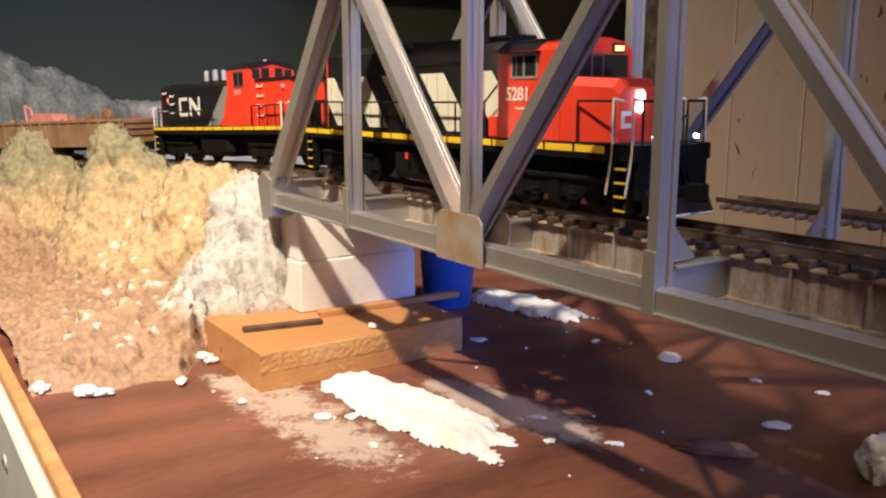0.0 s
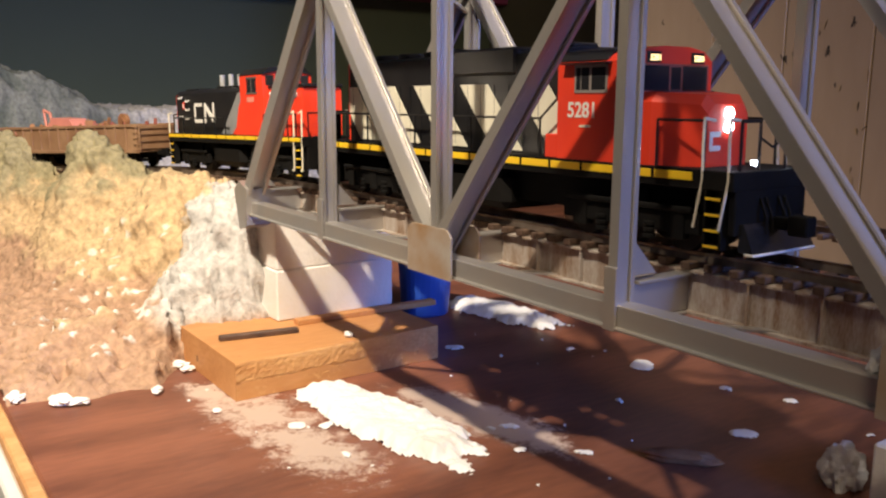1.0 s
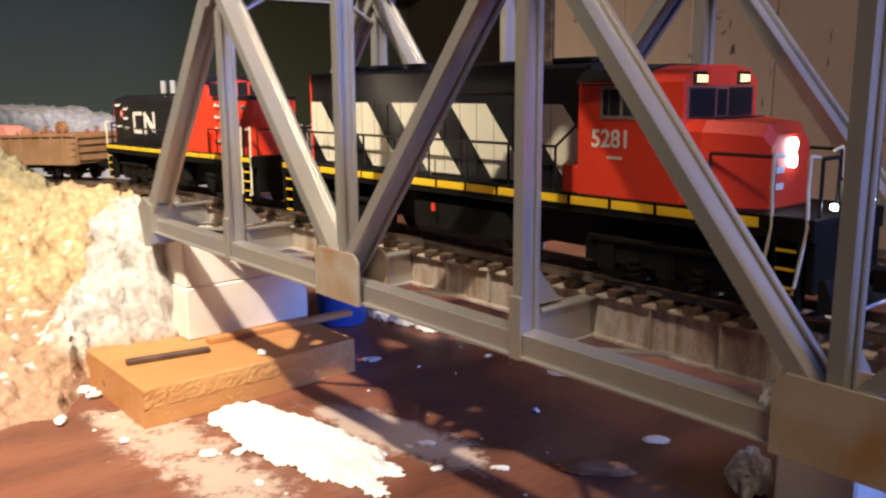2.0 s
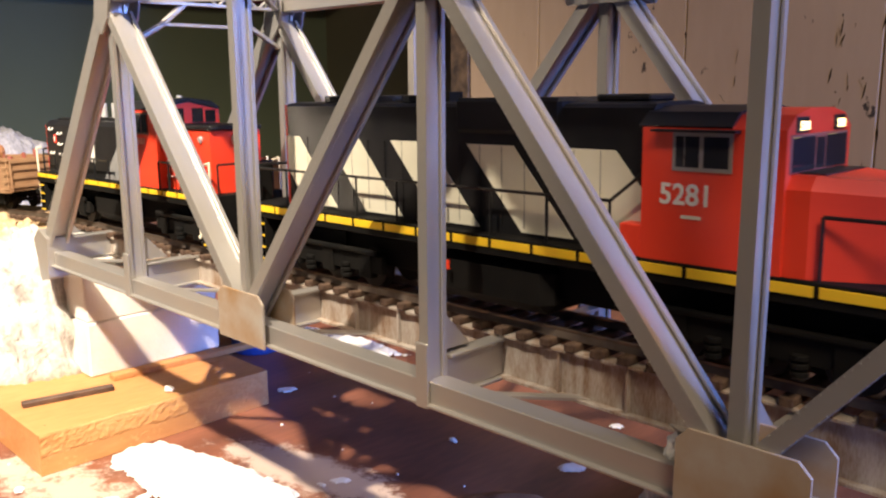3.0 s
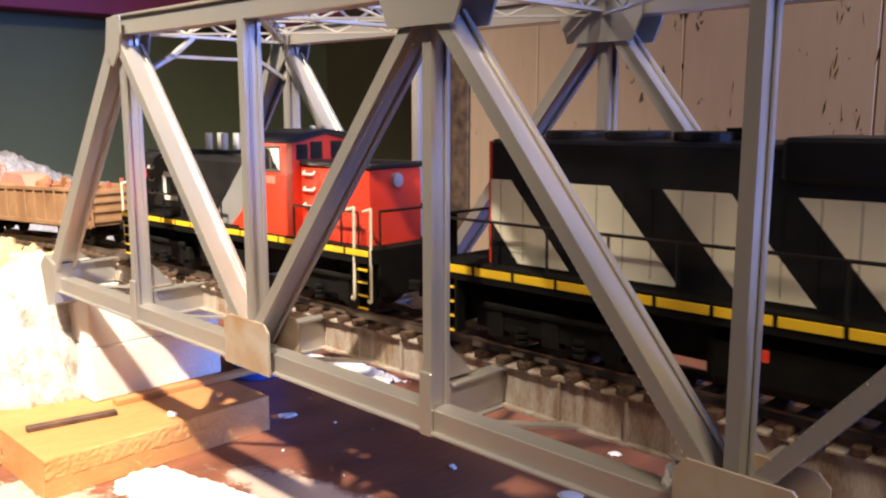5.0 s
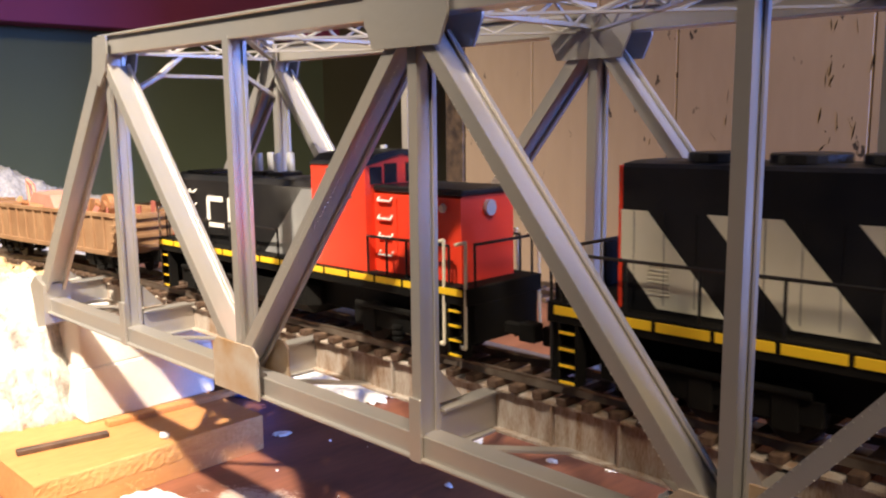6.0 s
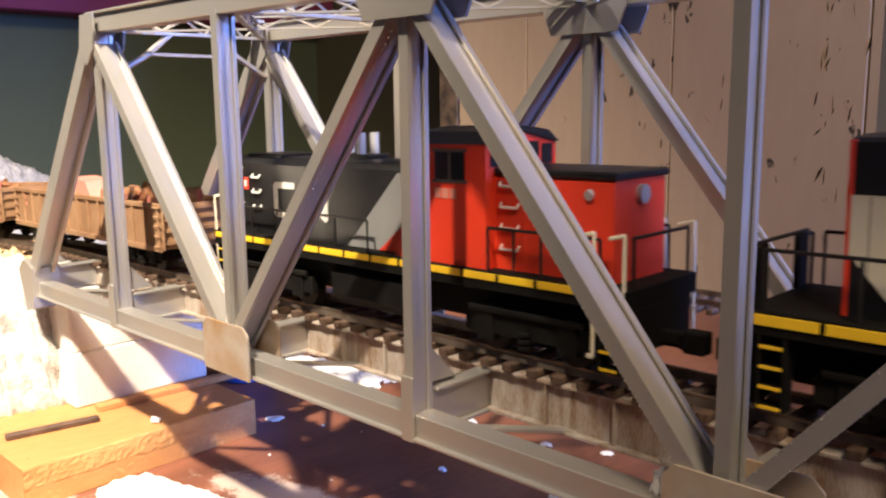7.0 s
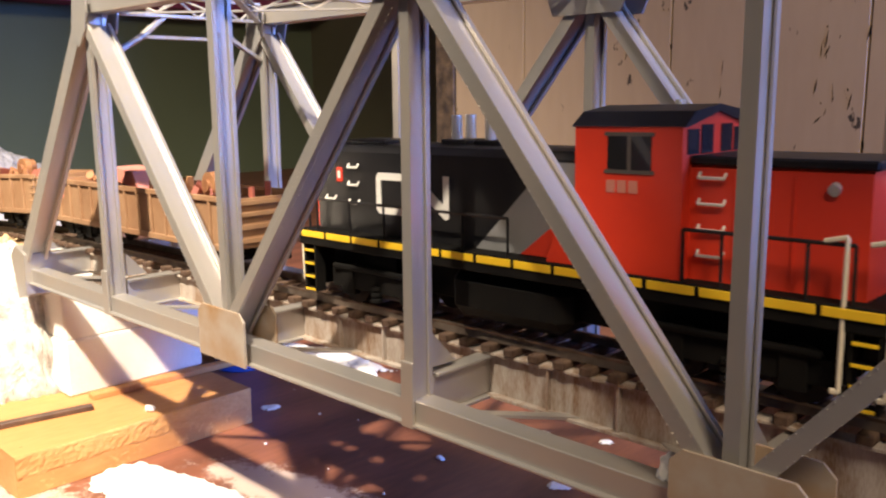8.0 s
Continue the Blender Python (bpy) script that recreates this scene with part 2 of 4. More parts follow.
def prism(bm, pts, y0, y1):
    """An outline in x and z, drawn out from y0 to y1."""
    a = [bm.verts.new((x, y0, z)) for x, z in pts]
    b = [bm.verts.new((x, y1, z)) for x, z in pts]
    bm.faces.new(a)
    bm.faces.new(b[::-1])
    for i in range(len(pts)):
        j = (i + 1) % len(pts)
        bm.faces.new((a[j], a[i], b[i], b[j]))


def cross(bm, pts, x0, x1):
    """An outline in y and z, drawn out from x0 to x1."""
    a = [bm.verts.new((x0, y, z)) for y, z in pts]
    b = [bm.verts.new((x1, y, z)) for y, z in pts]
    bm.faces.new(a)
    bm.faces.new(b[::-1])
    for i in range(len(pts)):
        j = (i + 1) % len(pts)
        bm.faces.new((a[j], a[i], b[i], b[j]))


STOCK = {"on": False}


def lift(z):
    """Heights of the rolling stock: a deep running gear, then the body."""
    return z * 1.33 if z < 17 else 22.6 + (z - 17) * 1.113


def part(name, bm, mat, parent=None, label="", bevel=0.0, smooth=False, at=None):
    if STOCK["on"] and not at:
        for v in bm.verts:
            v.co.z = lift(v.co.z)
    if bevel:
        es = [e for e in bm.edges if len(e.link_faces) == 2 and e.calc_face_angle(0) > 0.5]
        bmesh.ops.bevel(bm, geom=es, offset=bevel, segments=1, affect="EDGES", clamp_overlap=True)
    bmesh.ops.recalc_face_normals(bm, faces=bm.faces)
    bmesh.ops.scale(bm, vec=(0.001, 0.001, 0.001), verts=bm.verts)
    me = bpy.data.meshes.new(name)
    bm.to_mesh(me)
    bm.free()
    me.materials.append(mat)
    if smooth:
        for f in me.polygons:
            f.use_smooth = True
    ob = new(name, me)
    if parent:
        ob.parent = parent
    if at:
        ob.location = [0.001 * v for v in at]
    if label:
        ob["label"] = label
    return ob


def thing(name, label, category, at=(0, 0, 0), group="", kind="", turn=0):
    ob = new(name)
    ob.matrix_basis = pose(*[0.001 * v for v in at], 0, 0, turn)
    return tagged(ob, label, category, group, kind)


def boxes(name, lst, mat, parent=None, label="", bevel=0.0, at=None):
    bm = bmesh.new()
    for b in lst:
        box(bm, *b)
    return part(name, bm, mat, parent, label, bevel, at=at)


P = 87.5
Z = 76.3

# ---- table and room ----
table = tagged(boxes("ground", [(-1199, -122, -18, 1500, 1089, 0)], BROWN_BOARD, bevel=1.0), "brown stained plywood layout table top", "table top", kind="structure")
edge = tagged(boxes("trim", [(-1199, -128, -18, 1500, -122.4, 0.6)], PINE_EDGE, bevel=0.8), "raw wooden edge strip along the table", "edge strip", kind="structure")
fascia = tagged(boxes("trim", [(-1199, -134, -240, 1500, -128.4, -3)], WHITE_PANEL, bevel=1.0), "white painted fascia panel below the table edge", "fascia", kind="structure")
wall_w = tagged(boxes("wall_west", [(-1220, -2600, -900, -1200, 1110, 1400)], GREEN_WALL), "dark green painted wall", "wall", kind="structure")
wall_n = tagged(boxes("wall_north", [(-1200, 1090, -900, 2600, 1110, 1400)], GREEN_WALL_TURNED), "green painted wall, toned olive for how it faces the light", "wall", kind="structure")
wall_e = tagged(boxes("wall_east", [(2600, -2600, -900, 2620, 1110, 1400)], DULL), "plain room wall", "wall", kind="structure")
wall_s = tagged(boxes("wall_south", [(-1220, -2620, -900, 2620, -2600, 1400)], DULL), "plain room wall", "wall", kind="structure")
ceil = tagged(boxes("ceiling", [(-1220, -2620, 1400, 2620, 1110, 1420)], DULL), "plain ceiling", "ceiling", kind="structure")
soffit = tagged(boxes("trim", [(-1200, -400, 330, -1130, 1088, 420)], PURPLE, bevel=2), "purple painted strip along the green wall", "trim", kind="structure")
floor = tagged(boxes("floor", [(-1220, -2620, -920, 2620, 1110, -900)], DULL), "plain floor", "floor", kind="structure")

# board wall behind the bridge, plank by plank
boards = thing("wall_boards", "beige painted vertical plank boarding behind the bridge", "board wall", kind="structure")
rnd = random.Random(4)
seams = [-165, -80, -8, 67] + [67 + 73.5 * k for k in range(1, 20)]
for x, x1 in zip(seams, seams[1:]):
    boxes("plank", [(x + 0.5, 472 + rnd.uniform(0.0, 0.5), -2, x1 - 0.5, 486, 700)], BEIGE_BOARD, boards, bevel=0.7)
# cracks and torn splinters in the paint, most of them in upright runs
for k in range(110):
    run = rnd.choice((187, 187, 203, 214, 214, 240, 62, 110, 270, 300, None))
    cx = rnd.uniform(-70, 330) if run is None else run + rnd.gauss(0, 1.6 if k % 3 else 9)
    cz, ln, wd = rnd.uniform(70, 330), rnd.uniform(0.8, 7), rnd.uniform(0.12, 0.5)
    bm = bmesh.new()
    lean = rnd.gauss(0, 0.22 if run else 0.8)
    prism(bm, [(cx - lean * ln, cz - ln), (cx + wd, cz - ln * rnd.uniform(0, 0.4)), (cx + lean * ln, cz + ln), (cx - wd, cz + ln * rnd.uniform(0, 0.4))], 471.85, 474)
    part("crack", bm, CRACK, boards)
boxes("backing", [(-165, 486.5, -2, 1500, 492, 700)], RAW_EDGE, boards)
post = tagged(boxes("board_end", [(-190, 470, 0, -165.5, 492, 700)], RAW_EDGE, bevel=1), "dark splintered wooden post at the end of the boarding", "post")


# ---- track line: straight over the bridge, curving off to the west ----
YC = 0.475 * P
X0, RAD = -0.4 * P, 7.6 * P


def line_at(s):
    """A place and heading on the track, s millimetres along the bridge."""
    if s >= X0:
        return s, YC, 0.0
    a = (X0 - s) / RAD
    return X0 - RAD * math.sin(a), YC - RAD * (1 - math.cos(a)), math.degrees(a)


def fall(s):
    """How far the line lies below its height near midspan: a slight grade, steeper off the bridge."""
    d = max(0.0, X0 - s)
    return 0.013 * (260 - s) + 0.033 * d * d / (d + 60)


RAIL_TOP = Z + 0.212 * P
TIE_TOP = RAIL_TOP - 2.6

# ---- the truss bridge ----
bridge = thing("truss_bridge", "silver grey model railway through truss bridge with rust streaks", "bridge")
HT = 1.42 * P    # top of the upper chord
HB = 1.332 * P    # its underside
CH = 0.080 * P   # bottom chord height
B = 0.096 * P    # depth of a truss
NEAR, FAR = 0.0, 0.89 * P


def h_member(name, a, b, width, y0, depth, mat=SILVER):
    """A rolled H section with lipped flanges between two points of the truss plane."""
    w, t, k = width / 2, 0.8, min(0.6, width * 0.15)
    half = [(w, 0), (w, 1.4), (w - k, 1.4), (w - k, t), (0.6, t), (0.6, depth - t), (w - k, depth - t), (w - k, depth - 1.4), (w, depth - 1.4), (w, depth)]
    ring = [(x, y0 + y) for x, y in half] + [(-x, y0 + y) for x, y in reversed(half)]
    d = Vector((b[0] - a[0], 0, b[1] - a[1]))
    m = Matrix.Translation((a[0], 0, a[1])) @ Matrix.Rotation(math.atan2(d.x, d.z), 4, "Y")
    bm = bmesh.new()
    lo = [bm.verts.new(m @ Vector((x, y, 0))) for x, y in ring]
    hi = [bm.verts.new(m @ Vector((x, y, d.length))) for x, y in ring]
    bm.faces.new(lo)
    bm.faces.new(hi[::-1])
    for i in range(len(ring)):
        j = (i + 1) % len(ring)
        bm.faces.new((lo[i], lo[j], hi[j], hi[i]))
    return part(name, bm, mat, bridge, bevel=0.14)


def rivets(bm, a, b, y, step=1.9, r=0.14):
    a, b = Vector((a[0], y, a[1])), Vector((b[0], y, b[1]))
    n = max(1, int((b - a).length / step))
    for i in range(n + 1):
        c = a.lerp(b, i / n)
        q = bmesh.ops.create_cone(bm, cap_ends=True, segments=5, radius1=r, radius2=r * 0.55, depth=0.35)
        bmesh.ops.transform(bm, matrix=Matrix.Translation(c) @ Matrix.Rotation(radians(90), 4, "X"), verts=q["verts"])


def gusset(name, pts, y, mat=SILVER):
    bm = bmesh.new()
    prism(bm, pts, y, y + 0.8)
    return part(name, bm, mat, bridge, bevel=0.2)


def casting(name, pts, y):
    bm = bmesh.new()
    prism(bm, pts, y, y + B + 4.6)
    return part(name, bm, SILVER, bridge, bevel=0.5)


for side, y0 in (("near", NEAR), ("far", FAR)):
    # bottom chord: box with a bottom flange
    bm = bmesh.new()
    box(bm, -2, y0 + 0.8, Z, 6 * P + 2, y0 + B - 0.8, Z + CH)
    box(bm, -2, y0 - 0.6, Z, 6 * P + 2, y0 + B + 0.6, Z + 0.9)
    part("bottom_chord", bm, SILVER, bridge, bevel=0.25)
    # top chord
    bm = bmesh.new()
    box(bm, P - 3, y0 + 0.6, Z + HB, 5 * P + 3, y0 + B - 0.6, Z + HT - 1)
    box(bm, P - 5, y0 - 0.5, Z + HT - 1, 5 * P + 5, y0 + B + 0.5, Z + HT)
    part("top_chord", bm, SILVER, bridge, bevel=0.25)
    w = 0.038 * P
    dx = 0.0
    for i in range(1, 6):
        h_member("vertical", (i * P + dx, Z + 1.2), (i * P + dx, Z + HB + 1), w, y0 + 0.3, B - 1.4)
    for a, b in (((0, 0.07), (1, 1.36)), ((6, 0.07), (5, 1.36))):
        h_member("end_post", (a[0] * P, Z + a[1] * P), (b[0] * P, Z + b[1] * P), 0.080 * P, y0 - 1.0, B + 0.6)
    for a, b in (((1.02, 1.28), (2, 0.1)), ((2.96, 1.28), (2.01, 0.1)), ((3.05, 1.28), (4, 0.1)), ((4.98, 1.28), (4, 0.1))):
        h_member("diagonal", (a[0] * P, Z + a[1] * P), (b[0] * P, Z + b[1] * P), 0.044 * P, y0 - 1.3, B + 1.4)
    for yy in (y0 - 2.3, y0 + B + 1.5):
        for i in (2, 4):
            g, zt, c = 0.156 * P, 0.198 * P, 0.03 * P
            m0 = i * P + 0.8 * (i - 1)
            gusset("gusset_plate", [(m0 - g, Z - 0.3), (m0 + g, Z - 0.3), (m0 + g, Z + zt - c), (m0 + g - c, Z + zt), (m0 - g + c, Z + zt), (m0 - g, Z + zt - c)], yy, RUSTY)
        u = 0.138 * P
        gusset("gusset_plate", [(3 * P - u - 3, Z + HB - 1), (3 * P - u, Z + 1.243 * P), (3 * P + u, Z + 1.243 * P), (3 * P + u + 3, Z + HB - 1), (3 * P + u + 3, Z + HT - 0.4), (3 * P - u - 3, Z + HT - 0.4)], yy)
        for i, sx in ((1, 1), (5, -1)):
            c = i * P
            gusset("gusset_plate", [(c - sx * 5, Z + HT - 1), (c - sx * 8, Z + 1.25 * P), (c - sx * 2, Z + 1.19 * P), (c + sx * 4, Z + 1.26 * P), (c + sx * 6, Z + HB), (c + sx * 6, Z + HT - 1)], yy)
        for c, sx in ((0, 1), (6 * P, -1)) if yy < y0 else ():
            casting("end_shoe", [(c - sx * 3, Z - 8), (c + sx * 7, Z - 5), (c + sx * 8, Z + 0.16 * P), (c - sx * 2, Z + 0.2 * P), (c - sx * 8.5, Z + 0.14 * P)], yy)
    for i in (1, 3, 5):
        boxes("splice_plate", [(i * P + dx - w / 2 - 0.6, y0 - 0.7, Z - 0.4, i * P + dx + w / 2 + 0.6, y0 + 0.2, Z + 0.2 * P)], SILVER, bridge, bevel=0.2)

# floor beams, stringers, braces
for i in range(7):
    x = i * P
    bm = bmesh.new()
    box(bm, x - 0.6, B, Z + 0.5, x + 0.6, FAR, Z + 0.135 * P)
    box(bm, x - 2.6, B, Z + 0.135 * P, x + 2.6, FAR, Z + 0.135 * P + 0.9)
    box(bm, x - 2.6, B, Z + 0.3, x + 2.6, FAR, Z + 1.2)
    for ya, yb in ((B, B + 9), (FAR, FAR - 9)):
        cross(bm, [(ya, Z + 0.16 * P), (yb, Z + 0.16 * P), (ya, Z + 0.27 * P)], x - 0.5, x + 0.5)
    part("floor_beam", bm, SILVER, bridge, bevel=0.15)
for yy in (YC - 10, YC + 8):
    bm = bmesh.new()
    box(bm, -4, yy, Z + 1, 6 * P + 4, yy + 1.4, Z + 0.145 * P)
    box(bm, -4, yy - 2.2, Z + 0.4, 6 * P + 4, yy + 3.2, Z + 1.3)
    box(bm, -4, yy - 1.8, Z + 0.145 * P, 6 * P + 4, yy + 3.2, Z + 0.145 * P + 0.8)
    for i in range(6):
        for k in (1, 2, 3):
            x = (i + k / 4) * P
            box(bm, x - 0.4, yy - 1.5, Z + 1, x + 0.4, yy + 2.6, Z + 0.145 * P)
    for v in bm.verts:
        if v.co.z > Z + 5:
            v.co.z -= fall(v.co.x)
    part("stringer", bm, STREAKED, bridge, "silver plate girder streaked with rust", bevel=0.1)
for i in range(6):
    for a, b in (((i, B), (i + 1, FAR)), ((i, FAR), (i + 1, B))):
        bm = bmesh.new()
        d = Vector(((b[0] - a[0]) * P, b[1] - a[1], 0))
        m = Matrix.Translation((a[0] * P, a[1], Z + 0.9)) @ Matrix.Rotation(math.atan2(d.y, d.x), 4, "Z")
        box(bm, 0, -1.6, 0, d.length, 1.6, 0.8, m)
        part("lateral_brace", bm, SILVER, bridge)

# top bracing: laced struts, portals and sway frames


def laced(name, x, z, h):
    bm = bmesh.new()
    for zz in (z, z + h):
        box(bm, x - 1.6, B, zz - 0.6, x + 1.6, FAR, zz + 0.6)
    n = 7
    for i in range(n):
        ya, yb = B + (FAR - B) * i / n, B + (FAR - B) * (i + 1) / n
        za, zb = (z, z + h) if i % 2 == 0 else (z + h, z)
        rod(bm, (x, ya, za), (x, yb, zb), 0.6, 5)
    return part(name, bm, SILVER, bridge)


for i in (2, 3, 4):
    laced("top_strut", i * P, Z + HB + 2, 6.5)
for i in (1, 5):
    laced("portal_strut", i * P, Z + HB + 1, 7.5)
    bm = bmesh.new()
    zl = Z + HB - 7.5
    mid = (B + FAR) / 2
    box(bm, i * P - 1.2, B + 14, zl - 0.6, i * P + 1.2, FAR - 14, zl + 0.6)
    for ya, yb in ((B, B + 14), (FAR, FAR - 14)):
        rod(bm, (i * P, ya, zl - 8), (i * P, yb, zl), 1.3, 6)
        rod(bm, (i * P, yb, zl), (i * P, (yb + mid) / 2, Z + HB + 1), 1.4, 6)
    part("portal_brace", bm, SILVER, bridge)
for i in range(1, 5):
    for a, b in (((i, B), (i + 1, FAR)), ((i, FAR), (i + 1, B))):
        bm = bmesh.new()
        d = Vector(((b[0] - a[0]) * P, b[1] - a[1], 0))
        n = 11
        for zz in (Z + HT - 7.5, Z + HT - 3):
            m = Matrix.Translation((a[0] * P, a[1], zz)) @ Matrix.Rotation(math.atan2(d.y, d.x), 4, "Z")
            box(bm, 0, -1.1, 0, d.length, 1.1, 0.7, m)
        for k in range(n):
            q0, q1 = Vector((a[0] * P, a[1], 0)) + d * k / n, Vector((a[0] * P, a[1], 0)) + d * (k + 1) / n
            za, zb = (Z + HT - 7, Z + HT - 2.6) if k % 2 == 0 else (Z + HT - 2.6, Z + HT - 7)
            rod(bm, (q0.x, q0.y, za), (q1.x, q1.y, zb), 0.45, 4)
        part("laced_brace", bm, SILVER, bridge)
rv = bmesh.new()
for a, b in (((2.96, 1.22), (2.12, 0.22)), ((3.05, 1.28), (3.9, 0.22)), ((4.93, 1.2), (4.1, 0.22)), ((0.06, 0.2), (0.93, 1.25)), ((1.08, 1.2), (1.88, 0.24))):
    d = Vector((b[0] - a[0], b[1] - a[1])).normalized()
    for k in (-1, 1):
        off = Vector((-d.y, d.x)) * k * (0.022 * P - 0.2)
        rivets(rv, (a[0] * P + off.x, Z + a[1] * P + off.y), (b[0] * P + off.x, Z + b[1] * P + off.y), NEAR - 1.4)
part("rivets", rv, SILVER, bridge)["kind"] = "stuff"

# ---- track ----
track = thing("railway_track", "brown wooden-tie model railway track with metal rails", "track", kind="structure")
for off in (-8.25, 8.25):
    bm = bmesh.new()
    prev = None
    s = -900.0
    while s <= 1100:
        px, py, h = line_at(s)
        dz = fall(s)
        nx, ny = -math.sin(radians(h)), math.cos(radians(h))
        ring = []
        for w, z in ((-0.9, TIE_TOP), (0.9, TIE_TOP), (0.35, RAIL_TOP - 0.8), (0.6, RAIL_TOP), (-0.6, RAIL_TOP), (-0.35, RAIL_TOP - 0.8)):
            ring.append(bm.verts.new((px + nx * (off + w), py + ny * (off + w), z - dz)))
        if prev:
            for i in range(6):
                j = (i + 1) % 6
                bm.faces.new((prev[i], prev[j], ring[j], ring[i]))
        prev = ring
        s += 20
    part("rail", bm, RAIL, track)
bm = bmesh.new()
box(bm, -1.7, -12.8, -2.2, 1.7, 12.8, 0)
tie = part("tie", bm, TIE, track, bevel=0.25)
tie_mesh = tie.data
s = -820.0
first = True
while s < 1000:
    px, py, h = line_at(s)
    ob = tie if first else new("tie", tie_mesh)
    ob.parent = track
    ob.matrix_basis = pose(0.001 * px, 0.001 * py, 0.001 * (TIE_TOP - fall(s) + rnd.uniform(-0.15, 0.05)), 0, 0, h + rnd.uniform(-1.2, 1.2))
    first = False
    s += 8.4

# ---- scenery ----


def smooth(a, b, v):
    t = max(0.0, min(1.0, (v - a) / (b - a)))
    return t * t * (3 - 2 * t)


def terrain(name, x0, x1, y0, y1, step, height, tone, label, category, rough_mm):
    """A displaced sheet of plaster scenery with a skirt down to the table."""
    nx, ny = int((x1 - x0) / step), int((y1 - y0) / step)
    verts, tones, faces = [], [], []
    for j in range(ny + 1):
        for i in range(nx + 1):
            x, y = x0 + i * step, y0 + j * step
            z = height(x, y)
            v = Vector((x, y, z))
            n1 = noise.fractal(v * 0.055, 1.0, 2.0, 5)
            n2 = noise.noise(v * 0.21)
            n3 = abs(noise.noise(v * 0.11 + Vector((9, 3, 1))))
            k = rough_mm * smooth(-3, 9, z)
            n4 = abs(noise.noise(v * 0.33 + Vector((5, 1, 7))))
            gx = (height(x + 2, y) - height(x - 2, y)) / 4
            gy = (height(x, y + 2) - height(x, y - 2)) / 4
            nrm = Vector((-gx, -gy, 1)).normalized()
            clod = noise.voronoi(v * 0.15 + Vector((n1, n2, n3)))[0][0]
            k *= n1 * 0.75 + n2 * 0.30 - n3 * 0.55 - n4 * 0.30 + 0.85 * (0.45 - clod) + 0.10 * noise.noise(v * 0.55)
            x, y, z = x + nrm.x * k, y + nrm.y * k, z + nrm.z * k
            verts.append((x * 0.001, y * 0.001, z * 0.001))
            tones.append(tone(x, y, z, n1, n2))
    keep = [height(x0 + (k % (nx + 1)) * step, y0 + (k // (nx + 1)) * step) > -4 for k in range(len(verts))]
    for j in range(ny):
        for i in range(nx):
            a = j * (nx + 1) + i
            q = (a, a + 1, a + nx + 2, a + nx + 1)
            if any(keep[k] for k in q):
                faces.append(q)
    me = bpy.data.meshes.new(name)
    me.from_pydata(verts, [], faces)
    at = me.color_attributes.new("tone", "FLOAT_COLOR", "POINT")
    at.data.foreach_set("color", [c for t in tones for c in (*t, 1.0)])
    me.materials.append(GROUND)
    me.polygons.foreach_set("use_smooth", [True] * len(me.polygons))
    ob = new(name, me)
    return tagged(ob, label, category, kind="structure")


GREEN, TAN, MUD, CHALK, GREYROCK, OCHRE = (0.30, 0.262, 0.155), (0.54, 0.39, 0.225), (0.41, 0.262, 0.172), (0.50, 0.48, 0.455), (0.115, 0.13, 0.115), (0.55, 0.39, 0.225)


def mix(a, b, t):
    return tuple(p + (q - p) * t for p, q in zip(a, b))


def peak(x, y, cx, cy, h, r):
    d = math.hypot(x - cx, y - cy) / r
    return h * math.exp(-d * d * 1.6)


def hill_height(x, y):
    px, py, _ = line_at(x)
    dy = py - 22 - y                       # distance out from the track bed
    foot = 88 - 26 * smooth(-40, 60, x)    # reach of the slope
    bed = Z + 0.16 * P - fall(x)
    z = bed * (1 - smooth(0, 1, dy / foot) ** 0.8) if dy > 0 else bed - 2.5
    z += 6 * smooth(6, 20, dy) * (1 - smooth(20, 60, dy))
    z += peak(x, y, -218, -38, 44, 48) + peak(x, y, -350, -62, 40, 46) + peak(x, y, -150, -60, 16, 60) + 7 * noise.fractal(Vector((x * 0.022, y * 0.022, 6)), 1.0, 2.0, 3) + peak(x, y, -118, -14, 18, 34) + peak(x, y, -60, -4, 15, 26) + peak(x, y, -26, 2, 9, 26)
    # mud apron that spreads on the table
    z += peak(x, y, -18, -66, 20, 46) + peak(x, y, -70, -90, 20, 60)
    z -= peak(x, y, -268, -45, 16, 30)
    z = max(z, 11 + 4 * noise.noise(Vector((x * 0.03, y * 0.03, 2))))
    # right-hand limit: steep plaster face on the block, then the mud apron
    if y > -34:
        lim, soft = 9 + 6 * noise.noise(Vector((0, y * 0.06, 4))), 36
    else:
        lim, soft = 34 - abs(y + 57) * (0.20 if y < -57 else 1.6) + 6 * noise.noise(Vector((0, y * 0.05, 0))), 20
    return z * (1 - smooth(lim - soft, lim, x) ** 1.4) - 4


def hill_tone(x, y, z, n1, n2):
    j = 14 * n1 + 6 * n2
    c = mix(TAN, GREEN, smooth(66, 92, z + 1.3 * j - 0.10 * (x + 150)))
    c = mix(c, OCHRE, smooth(-170, -70, x + 2 * j) * smooth(22, 40, z + j))
    c = mix(c, MUD, 1 - smooth(20, 38, z + 0.8 * j))
    c = mix(c, CHALK, smooth(-56, -38, x + 1.3 * j + 0.22 * (z - 40)) * smooth(14, 24, z) * smooth(-52, -36, y))
    if n2 > 0.46 and -160 < x and 14 < z < 60:
        c = mix(c, (0.74, 0.71, 0.66), 0.85)
    return c


hill = terrain("hillside", -600, 60, -121, 62, 1.5, hill_height, hill_tone, "plaster hillside painted green, ochre and brown beside the track", "hillside", 7.0)


